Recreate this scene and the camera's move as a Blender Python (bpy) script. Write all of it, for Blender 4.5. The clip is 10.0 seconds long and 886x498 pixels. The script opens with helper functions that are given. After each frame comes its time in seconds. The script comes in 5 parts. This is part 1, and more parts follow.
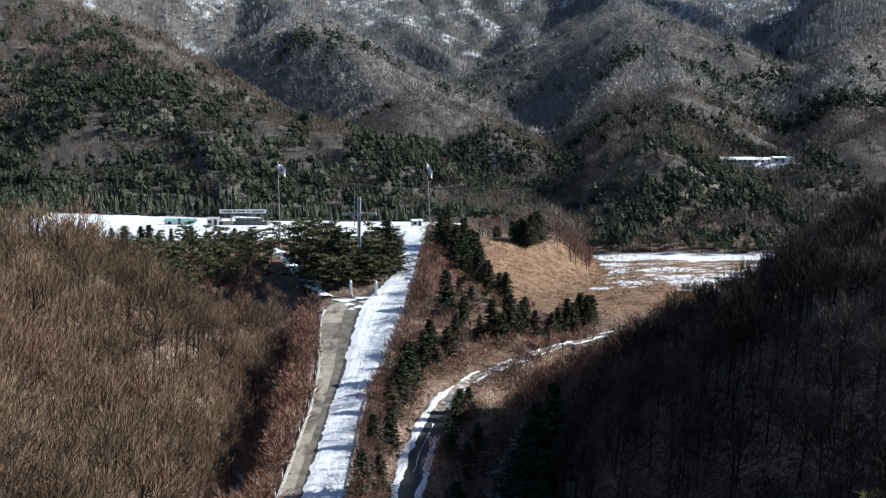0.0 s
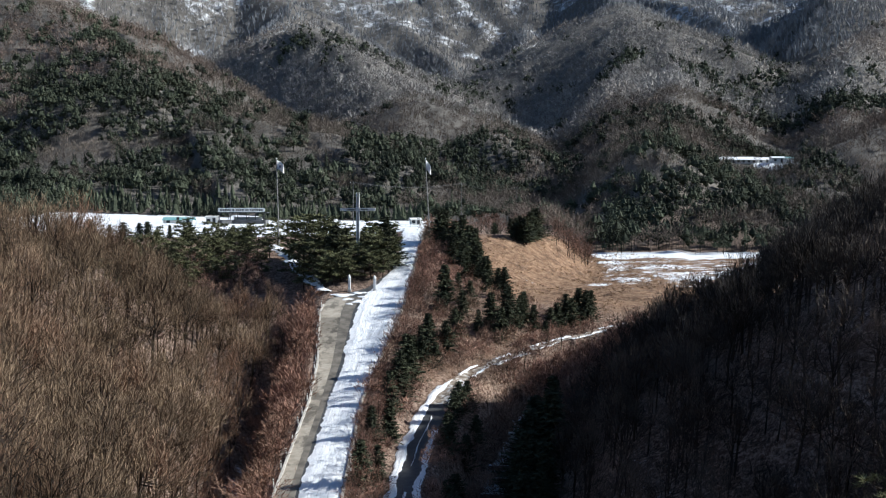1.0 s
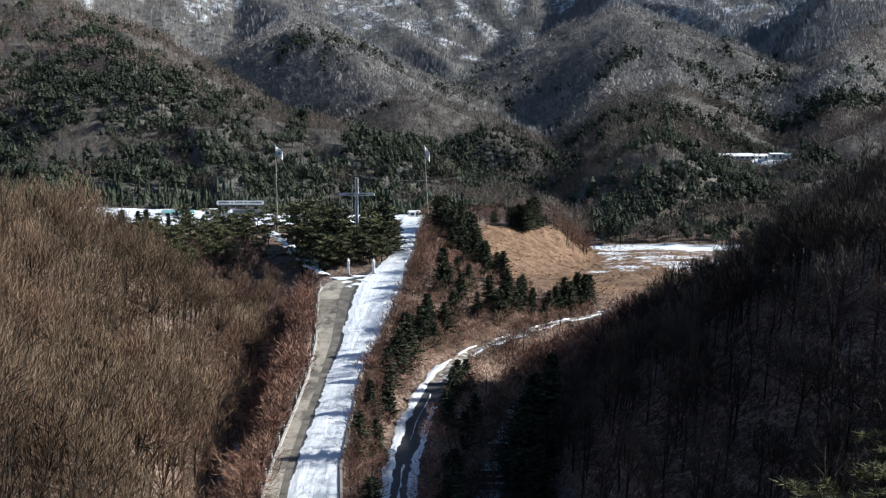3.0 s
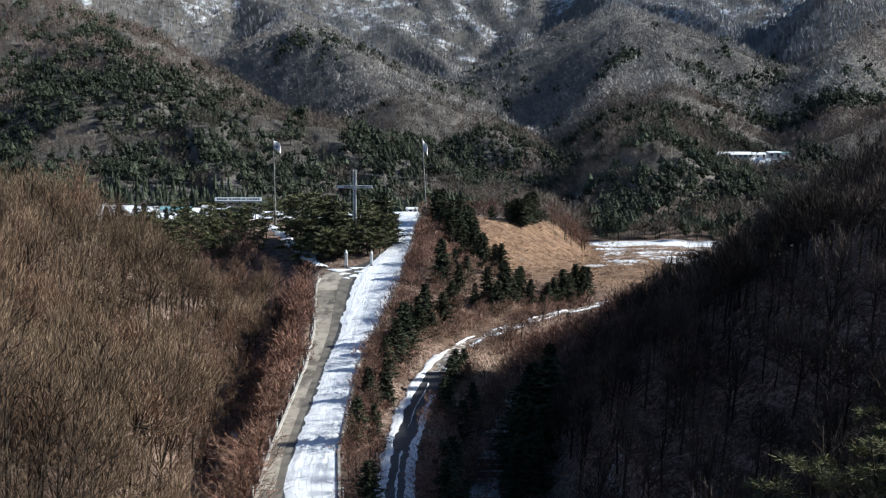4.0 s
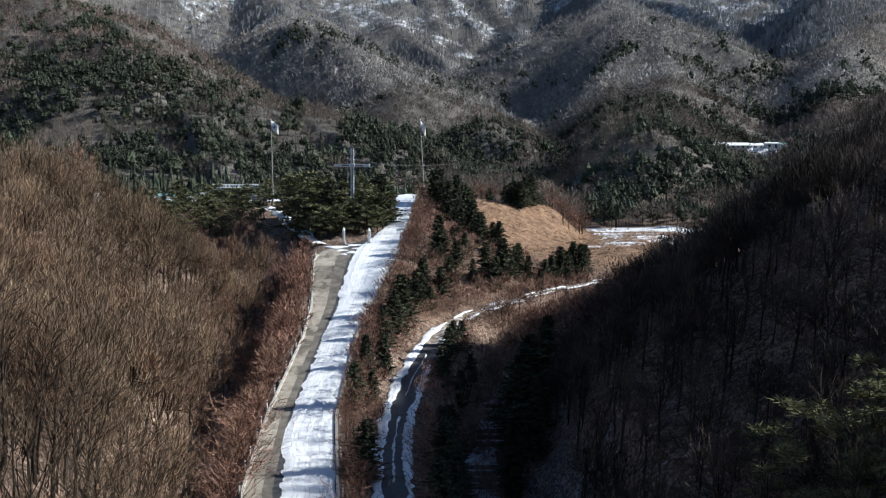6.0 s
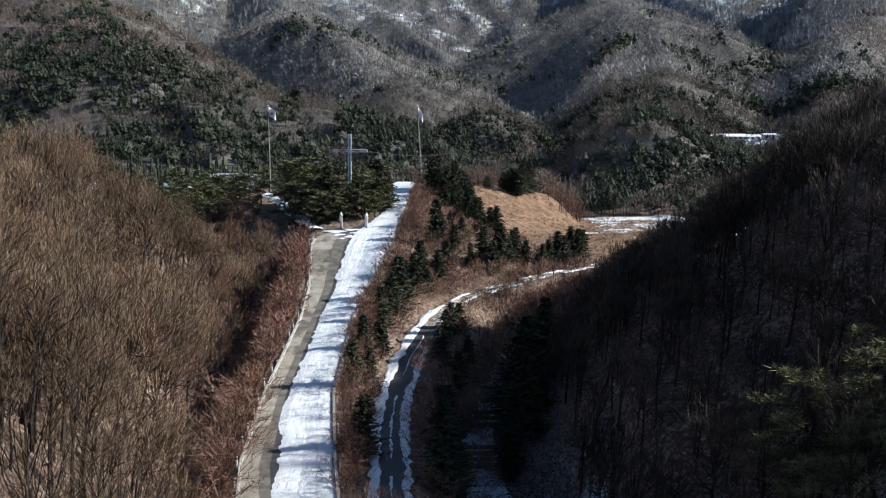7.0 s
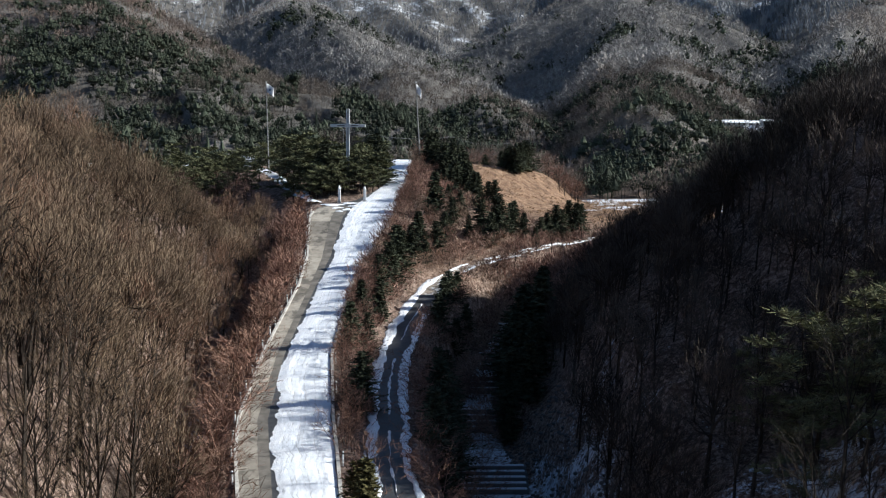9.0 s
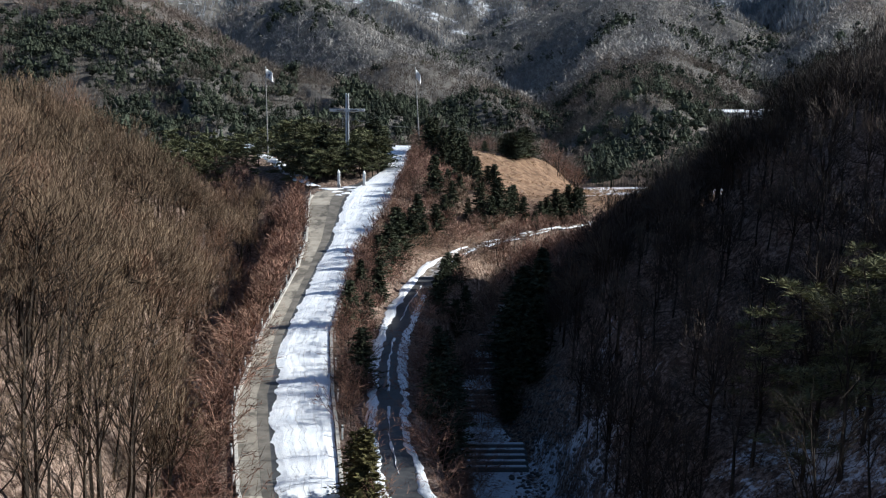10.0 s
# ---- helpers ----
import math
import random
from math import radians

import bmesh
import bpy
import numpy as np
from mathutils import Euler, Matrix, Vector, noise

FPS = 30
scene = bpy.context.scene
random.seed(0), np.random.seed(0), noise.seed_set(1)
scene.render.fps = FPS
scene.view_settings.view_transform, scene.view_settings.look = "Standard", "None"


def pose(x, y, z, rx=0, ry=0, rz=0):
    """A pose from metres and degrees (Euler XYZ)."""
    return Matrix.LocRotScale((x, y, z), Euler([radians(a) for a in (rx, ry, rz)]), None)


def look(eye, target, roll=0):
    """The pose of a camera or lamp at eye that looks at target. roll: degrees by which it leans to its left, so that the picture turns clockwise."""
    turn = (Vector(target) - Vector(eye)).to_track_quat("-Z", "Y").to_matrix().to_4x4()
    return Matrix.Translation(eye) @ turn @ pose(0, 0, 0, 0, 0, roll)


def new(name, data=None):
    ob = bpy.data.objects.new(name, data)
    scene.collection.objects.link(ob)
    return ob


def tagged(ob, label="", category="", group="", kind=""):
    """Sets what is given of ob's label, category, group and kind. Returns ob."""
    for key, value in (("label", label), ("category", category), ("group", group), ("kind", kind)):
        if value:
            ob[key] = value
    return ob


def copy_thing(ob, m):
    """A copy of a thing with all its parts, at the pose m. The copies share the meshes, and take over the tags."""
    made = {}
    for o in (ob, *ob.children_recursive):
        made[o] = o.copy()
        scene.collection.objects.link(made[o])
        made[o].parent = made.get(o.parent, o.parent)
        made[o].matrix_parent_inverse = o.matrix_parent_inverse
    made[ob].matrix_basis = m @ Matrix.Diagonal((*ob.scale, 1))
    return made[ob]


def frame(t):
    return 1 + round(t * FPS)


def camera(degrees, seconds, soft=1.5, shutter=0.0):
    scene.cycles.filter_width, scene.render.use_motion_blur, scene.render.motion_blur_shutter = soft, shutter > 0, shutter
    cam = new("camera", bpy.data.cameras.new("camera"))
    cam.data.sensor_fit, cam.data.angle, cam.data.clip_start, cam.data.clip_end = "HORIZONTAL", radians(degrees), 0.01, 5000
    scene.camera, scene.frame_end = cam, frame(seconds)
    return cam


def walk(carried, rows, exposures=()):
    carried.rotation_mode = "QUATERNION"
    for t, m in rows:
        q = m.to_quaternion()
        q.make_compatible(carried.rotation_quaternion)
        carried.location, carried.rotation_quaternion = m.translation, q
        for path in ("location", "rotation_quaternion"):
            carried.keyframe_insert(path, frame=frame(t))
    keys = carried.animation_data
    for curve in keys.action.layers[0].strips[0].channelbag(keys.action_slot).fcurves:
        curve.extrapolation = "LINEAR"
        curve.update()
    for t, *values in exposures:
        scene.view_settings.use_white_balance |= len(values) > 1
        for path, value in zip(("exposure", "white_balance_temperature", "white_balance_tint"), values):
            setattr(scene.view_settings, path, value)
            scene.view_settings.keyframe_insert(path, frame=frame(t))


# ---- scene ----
cam = camera(43.0, 10.0, soft=1.2)
PATH = [
    (0.0, 16.00, 88.040, 0.050, -0.000),
    (0.5, 15.38, 88.094, 0.043, -0.027),
    (1.0, 14.74, 88.176, 0.036, -0.066),
    (1.5, 14.10, 88.189, 0.029, -0.067),
    (2.0, 13.19, 88.229, 0.022, -0.097),
    (2.5, 12.32, 88.273, 0.015, -0.104),
    (4.0, 9.82, 88.437, -0.006, -0.225),
    (4.5, 9.00, 88.440, -0.013, -0.267),
    (5.0, 8.14, 88.415, -0.020, -0.263),
    (5.5, 7.26, 88.411, -0.027, -0.287),
    (7.0, 4.76, 88.063, -0.048, -0.474),
    (7.5, 3.92, 87.997, -0.055, -0.509),
    (8.0, 3.12, 87.859, -0.062, -0.529),
    (8.5, 2.31, 87.794, -0.069, -0.550),
    (9.0, 1.62, 87.691, -0.076, -0.561),
    (9.5, 0.93, 87.523, -0.083, -0.570),
    (10.0, 0.20, 87.324, -0.090, -0.589),
]
walk(cam, [(t, pose(0, 0, z, tilt, roll, turn)) for t, z, tilt, roll, turn in PATH],
     exposures=[(0, 0.78, 5550, 6), (10, 0.78, 5550, 6)])

# ---- world and sun ----
SUN_EL, SUN_AZ = 30.5, 82.0          # degrees; azimuth clockwise from +y
world = bpy.data.worlds.new("winter_sky")
scene.world = world
world.use_nodes = True
wn = world.node_tree.nodes
sky = wn.new("ShaderNodeTexSky")
sky.sky_type, sky.sun_disc, sky.ozone_density = "NISHITA", False, 3.0
sky.sun_elevation, sky.sun_rotation = radians(SUN_EL), radians(SUN_AZ)
world.node_tree.links.new(sky.outputs[0], wn["Background"].inputs[0])
wn["Background"].inputs[1].default_value = 0.050
sun = new("sun", bpy.data.lights.new("sun", "SUN"))
sun.data.energy, sun.data.angle, sun.data.color = 5.0, radians(0.5), (1.0, 0.905, 0.775)
sv = Vector((math.sin(radians(SUN_AZ)) * math.cos(radians(SUN_EL)), math.cos(radians(SUN_AZ)) * math.cos(radians(SUN_EL)), math.sin(radians(SUN_EL))))
sun.matrix_world = look(sv * 300, (0, 0, 0))


# ---- materials ----
class Nodes:
    """Short hand for a node tree."""

    def __init__(self, name):
        self.mat = bpy.data.materials.new(name)
        self.mat.use_nodes = True
        self.tree = self.mat.node_tree
        self.bsdf = self.tree.nodes["Principled BSDF"]
        self.coord = self.tree.nodes.new("ShaderNodeTexCoord").outputs["Object"]

    def link(self, a, b):
        self.tree.links.new(a, b)

    def noise(self, scale, detail=4.0, rough=0.55, stretch=None):
        n = self.tree.nodes.new("ShaderNodeTexNoise")
        n.inputs["Scale"].default_value, n.inputs["Detail"].default_value, n.inputs["Roughness"].default_value = scale, detail, rough
        src = self.coord
        if stretch:
            m = self.tree.nodes.new("ShaderNodeMapping")
            m.inputs["Scale"].default_value = stretch
            self.link(src, m.inputs[0])
            src = m.outputs[0]
        self.link(src, n.inputs["Vector"])
        return n.outputs[0]

    def ramp(self, src, *stops):
        r = self.tree.nodes.new("ShaderNodeValToRGB")
        self.link(src, r.inputs[0])
        e = r.color_ramp.elements
        while len(e) < len(stops):
            e.new(0.5)
        for k, (p, c) in enumerate(stops):
            e[k].position = p
            e[k].color = (*c, 1) if isinstance(c, tuple) else (c, c, c, 1)
        return r.outputs[0]

    def mix(self, fac, a, b, mode="MIX"):
        m = self.tree.nodes.new("ShaderNodeMix")
        m.data_type, m.blend_type = "RGBA", mode
        for k, v in ((0, fac), (6, a), (7, b)):
            if isinstance(v, (float, int)):
                m.inputs[k].default_value = v
            elif isinstance(v, tuple):
                m.inputs[k].default_value = (*v, 1)
            else:
                self.link(v, m.inputs[k])
        return m.outputs[2]

    def math(self, op, a, b=0.0):
        m = self.tree.nodes.new("ShaderNodeMath")
        m.operation = op
        for k, v in ((0, a), (1, b)):
            if isinstance(v, (float, int)):
                m.inputs[k].default_value = v
            else:
                self.link(v, m.inputs[k])
        return m.outputs[0]

    def attr(self, name):
        a = self.tree.nodes.new("ShaderNodeAttribute")
        a.attribute_name = name
        return a.outputs["Fac"]

    def random(self, island=False):
        return self.tree.nodes.new("ShaderNodeNewGeometry").outputs["Random Per Island"] if island else self.tree.nodes.new("ShaderNodeObjectInfo").outputs["Random"]

    def done(self, colour, rough=0.85, bump=None, strength=0.4, dist=0.05, metal=0.0, spec=0.3):
        b = self.bsdf.inputs
        if isinstance(colour, tuple):
            b["Base Color"].default_value = (*colour, 1)
        else:
            self.link(colour, b["Base Color"])
        if isinstance(rough, float):
            b["Roughness"].default_value = rough
        else:
            self.link(rough, b["Roughness"])
        b["Metallic"].default_value, b["Specular IOR Level"].default_value = metal, spec
        if bump is not None:
            n = self.tree.nodes.new("ShaderNodeBump")
            n.inputs["Strength"].default_value, n.inputs["Distance"].default_value = strength, dist
            self.link(bump, n.inputs["Height"])
            self.link(n.outputs[0], b["Normal"])
        return self.mat


def foliage_material(name, dark, light, scale=0.25, other=None, plants=(0.62, 1.38), pieces=(0.45, 1.5)):
    """Twigs, needles or bark: drifts of two tones over the wood, plants of their own tone, and change from piece to piece."""
    n = Nodes(name)
    tone = n.ramp(n.noise(scale, 3), (0.3, dark), (0.7, light))
    if other:
        tone = n.mix(n.ramp(n.noise(scale * 0.22, 3, 0.6), (0.50, 0.0), (0.66, 0.8)), tone, other)
    tone = n.mix(1.0, tone, n.ramp(n.noise(scale * 0.12, 2), (0.35, 0.78), (0.65, 1.15)), "MULTIPLY")
    tone = n.mix(1.0, tone, n.ramp(n.attr("tone"), (0.0, plants[0]), (1.0, plants[1])), "MULTIPLY")
    tone = n.mix(1.0, tone, n.ramp(n.random(True), (0.0, pieces[0]), (1.0, pieces[1])), "MULTIPLY")
    return n.done(tone, 0.9, spec=0.12)


def ground_material():
    n = Nodes("forest_floor")
    litter = n.ramp(n.noise(2.2, 9, 0.8), (0.42, (0.034, 0.024, 0.018)), (0.49, (0.17, 0.115, 0.085)), (0.58, (0.38, 0.28, 0.22)))
    fleck = n.ramp(n.noise(3.2, 6, 0.8), (0.57, 0.0), (0.61, 0.9))
    litter = n.mix(fleck, litter, (0.40, 0.32, 0.265))
    litter = n.mix(n.ramp(n.noise(0.9, 7, 0.85), (0.51, 0.0), (0.56, 0.85)), litter, (0.070, 0.040, 0.028))
    litter = n.mix(1.0, litter, n.ramp(n.noise(0.06, 3), (0.3, 0.7), (0.7, 1.2)), "MULTIPLY")
    straw = n.ramp(n.noise(0.9, 7, 0.75), (0.33, (0.085, 0.050, 0.030)), (0.5, (0.225, 0.135, 0.080)), (0.68, (0.40, 0.275, 0.175)))
    straw = n.mix(1.0, straw, n.ramp(n.noise(0.28, 7, 0.75), (0.36, 0.55), (0.62, 1.08)), "MULTIPLY")
    stony = n.ramp(n.noise(0.12, 7, 0.7), (0.3, (0.075, 0.068, 0.060)), (0.7, (0.18, 0.165, 0.148)))
    earth = n.mix(n.attr("straw"), n.mix(n.attr("stony"), litter, stony), straw)
    patch = n.math("ADD", n.math("MULTIPLY", n.noise(0.35, 6, 0.7), 0.6), n.math("ADD", n.math("MULTIPLY", n.noise(2.6, 6, 0.75), 0.6), n.math("MULTIPLY", n.noise(0.045, 3), 0.5)))
    streak = n.math("MULTIPLY", n.math("SUBTRACT", n.noise(0.16, 6, 0.75, (0.35, 1.0, 1.0)), 0.5), 1.5)
    patch = n.math("ADD", patch, n.math("MULTIPLY", streak, n.attr("straw")))
    cut = n.math("ADD", patch, n.math("SUBTRACT", n.attr("snow"), 1.35))
    mask = n.ramp(cut, (0.0, 0.0), (0.09, 1.0))
    snow = n.ramp(n.noise(0.8, 5), (0.3, (0.72, 0.75, 0.80)), (0.7, (0.86, 0.87, 0.89)))
    col = n.mix(mask, earth, snow)
    return n.done(col, 0.9, n.noise(2.2, 7, 0.7), 0.7, 0.35, spec=0.2)


M_GROUND = ground_material()
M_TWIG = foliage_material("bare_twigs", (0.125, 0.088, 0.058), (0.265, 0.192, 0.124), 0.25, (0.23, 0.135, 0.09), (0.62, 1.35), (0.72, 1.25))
M_BARK = foliage_material("grey_brown_bark", (0.022, 0.017, 0.013), (0.058, 0.046, 0.036))
# darkened copy of the bare twigs, with the slope's shade in its colour
M_SHADETWIG = foliage_material("shade_darkened_twigs", (0.027, 0.023, 0.020), (0.078, 0.068, 0.058), 0.2, (0.08, 0.058, 0.044), (0.2, 2.2), (0.7, 1.3))
M_RED = foliage_material("reddish_twigs", (0.155, 0.086, 0.063), (0.31, 0.180, 0.132), 0.3, (0.235, 0.155, 0.105))
M_BRUSH = foliage_material("pinkish_brown_brush", (0.165, 0.093, 0.070), (0.36, 0.232, 0.176), 0.2, (0.26, 0.19, 0.135), (0.5, 1.5))
M_NEEDLE = foliage_material("conifer_needles", (0.034, 0.041, 0.026), (0.094, 0.102, 0.060), 0.4)
M_PINE = foliage_material("pine_needles", (0.072, 0.078, 0.040), (0.190, 0.190, 0.100), 0.4, None, (0.6, 1.4), (0.6, 1.35))
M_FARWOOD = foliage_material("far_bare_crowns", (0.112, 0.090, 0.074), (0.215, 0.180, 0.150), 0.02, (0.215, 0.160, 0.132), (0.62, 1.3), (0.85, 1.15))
# ridge and mountain crowns: distance haze put into the base colour, paler and cooler
M_RIDGEWOOD = foliage_material("haze_pale_ridge_crowns", (0.23, 0.215, 0.20), (0.40, 0.378, 0.352), 0.015, (0.27, 0.225, 0.19), (0.78, 1.2), (0.9, 1.1))
M_PEAKWOOD = foliage_material("haze_blue_mountain_crowns", (0.20, 0.208, 0.222), (0.34, 0.347, 0.36), 0.012, (0.25, 0.23, 0.215), (0.8, 1.2), (0.85, 1.15))
M_FARFIR = foliage_material("far_conifer_crowns", (0.029, 0.035, 0.024), (0.070, 0.080, 0.052), 0.03, None, (0.6, 1.35), (0.8, 1.2))


def concrete_material():
    n = Nodes("worn_concrete")
    base = n.ramp(n.noise(0.8, 6, 0.65), (0.3, (0.235, 0.205, 0.162)), (0.7, (0.42, 0.375, 0.31)))
    base = n.mix(1.0, base, n.ramp(n.random(), (0.0, 0.62), (1.0, 1.2)), "MULTIPLY")
    wet = n.ramp(n.noise(0.42, 6, 0.7, stretch=(1.0, 0.55, 1.0)), (0.50, 1.0), (0.58, 0.45))
    return n.done(n.mix(1.0, base, wet, "MULTIPLY"), 0.8, n.noise(9, 5), 0.3, 0.02)


def asphalt_material():
    n = Nodes("wet_asphalt")
    base = n.ramp(n.noise(1.5, 6, 0.65), (0.3, (0.035, 0.036, 0.04)), (0.7, (0.085, 0.083, 0.08)))
    return n.done(base, 0.55, n.noise(14, 4), 0.3, 0.02)


def snow_material():
    n = Nodes("old_snow")
    c = n.ramp(n.noise(0.7, 6, 0.6), (0.25, (0.78, 0.81, 0.86)), (0.55, (0.90, 0.905, 0.92)))
    dirt = n.ramp(n.noise(2.2, 6, 0.75, (1.0, 0.3, 1.0)), (0.64, 0.0), (0.76, 0.5))
    c = n.mix(dirt, c, (0.36, 0.33, 0.30))
    sway = n.math("MULTIPLY", n.math("SUBTRACT", n.noise(0.12, 2), 0.5), 0.10)
    worn = n.ramp(n.noise(0.9, 5, 0.7), (0.42, 0.0), (0.60, 0.75))
    for place in (0.22, 0.30, 0.44, 0.52, 0.71):
        gap = n.math("ABSOLUTE", n.math("SUBTRACT", n.math("ADD", n.attr("across"), sway), place))
        c = n.mix(n.math("MULTIPLY", n.ramp(gap, (0.0, 1.0), (0.014, 0.0)), worn), c, (0.33, 0.31, 0.29))
    return n.done(c, 0.7, n.math("ADD", n.noise(2.5, 6, 0.7), n.noise(12, 3)), 0.6, 0.12, spec=0.3)


def plain(name, colour, rough=0.6, metal=0.0, vary=0.25, scale=3.0, bump=0.15):
    n = Nodes(name)
    g = n.noise(scale, 5, 0.65)
    tone = n.mix(1.0, colour, n.ramp(g, (0.3, 1.0 - vary), (0.7, 1.0 + vary * 0.4)), "MULTIPLY")
    return n.done(tone, rough, n.noise(scale * 6, 3), bump, 0.01, metal)


def gravel_material():
    n = Nodes("pale_gravel")
    c = n.ramp(n.noise(1.3, 7, 0.7), (0.36, (0.13, 0.095, 0.068)), (0.53, (0.36, 0.30, 0.235)), (0.60, (0.70, 0.68, 0.65)))
    return n.done(c, 0.9, n.noise(6, 6, 0.7), 0.6, 0.05)


M_GRAVEL = gravel_material()
M_CONCRETE, M_ASPHALT, M_SNOW = concrete_material(), asphalt_material(), snow_material()


# ---- the lie of the land ----
def smooth(a, b, v):
    t = np.clip((v - a) / (b - a), 0, 1)
    return t * t * (3 - 2 * t)


def lattice(ix, iy, seed):
    v = np.sin(ix * 127.1 + iy * 311.7 + seed * 74.7) * 43758.5453
    return v - np.floor(v)


def vnoise(x, y, seed=0):
    ix, iy = np.floor(x), np.floor(y)
    fx, fy = x - ix, y - iy
    fx, fy = fx * fx * (3 - 2 * fx), fy * fy * (3 - 2 * fy)
    a = lattice(ix, iy, seed) * (1 - fx) + lattice(ix + 1, iy, seed) * fx
    b = lattice(ix, iy + 1, seed) * (1 - fx) + lattice(ix + 1, iy + 1, seed) * fx
    return (a * (1 - fy) + b * fy) * 2 - 1


def fbm(x, y, seed=0, octaves=4):
    out, amp = 0, 1.0
    for k in range(octaves):
        out = out + amp * vnoise(x * 2**k, y * 2**k, seed + k)
        amp *= 0.5
    return out


# lines that run up the valley, from left to right: rows of y, x, z
LINES = [
    [(40, -125, 32), (150, -125, 33), (200, -125, 16), (245, -125, 11), (400, -125, 12)],
    [(45, -52, 6), (75, -52, 4), (110, -51, 0), (140, -53, 3.5), (155, -54, 6.5), (170, -53, 4), (190, -55, 0), (215, -60, 4), (245, -70, 10), (400, -75, 12)],
    [(45, -25, -9), (75, -25, -10), (95, -25, -13), (110, -29, -11), (136, -34, -8), (157, -36, -4), (168, -34, -6), (190, -40, -3), (215, -42, 4), (245, -48, 10), (400, -50, 12)],
    [(45, -15, -22), (61, -16, -20), (85, -19.5, -21.5), (111, -22.5, -21), (129, -24, -20), (145, -25, -17), (160, -25.5, -12.5), (173, -26, -8), (186, -27, -2), (211, -30, 5), (240, -34, 9.5), (400, -34, 12)],
    [(45, -10, -23), (73, -12.5, -19.6), (85, -15, -17.7), (111, -17, -13.6), (138, -17, -8.6), (154, -18, -5.9), (173, -19.5, -0.6), (186, -19, 2), (211, -14, 6.5), (240, -14, 10), (400, -14, 12)],
    [(45, -3.5, -23.5), (73, -5, -19.6), (85, -6.5, -17.8), (111, -9, -14), (138, -9, -9), (154, -7.5, -6), (173, -5, -1), (186, -4.5, 2), (211, -2, 6.5), (225, 4, 8.5), (238, 9, 10), (247, 17, 10.2), (256, 22, 9.8), (275, 27, 9.3), (300, 30, 8.6), (330, 32, 8), (400, 30, 11)],
    [(45, 0, -24), (73, 1, -19.8), (85, -1, -18.6), (108, -1, -17), (130, 0, -14.5), (146, 2, -11.5), (160, 7, -8), (175, 12, -4), (186, 14, -1.5), (195, 15, 0), (215, 20, 0.3), (232, 28, 0.7), (245, 32, 1), (270, 36, 1.5), (326, 43, 2.5), (400, 50, 5)],
    [(45, 3, -30), (73, 4.5, -28.5), (100, 5.5, -26), (125, 6, -22.7), (145, 10, -17), (160, 14, -12), (175, 20, -8), (186, 26, -5), (195, 32, -1), (215, 40, 0), (235, 45, 1), (326, 60, 2.5), (400, 70, 6)],
    [(45, 8, -28), (73, 10, -26), (100, 11, -23), (125, 11, -19), (145, 18, -12), (160, 24, -8), (175, 32, -5), (186, 40, -3), (195, 48, -1), (215, 55, 0), (326, 70, 2.5), (400, 80, 7)],
    [(45, 22, -18), (67, 22, -17), (92, 18, -11), (104, 18, -9), (113, 18, -8), (125, 22, -7.5), (145, 30, -4.5), (165, 40, -1.5), (186, 52, -1.5), (235, 65, 0.7), (335, 72, 2.2), (400, 85, 8)],
    [(45, 45, 4), (75, 42, 2), (100, 38, 3), (112, 37, 5), (122, 42, 6), (135, 50, 10), (150, 58, 11), (165, 62, 8), (186, 68, 0), (235, 75, 0.8), (335, 82, 2.2), (400, 95, 9)],
    # unseen crest on the right, heights set by where its shade should end
    [(45, 95, 29), (67, 95, 33), (75, 95, 34), (90, 95, 38.5), (102, 95, 41), (125, 95, 43.5), (137, 95, 45.5), (149, 95, 46.5), (159, 95, 44.5), (171, 97, 36), (186, 100, 25), (215, 105, 8), (250, 110, 2), (335, 115, 2.4), (400, 120, 12)],
]

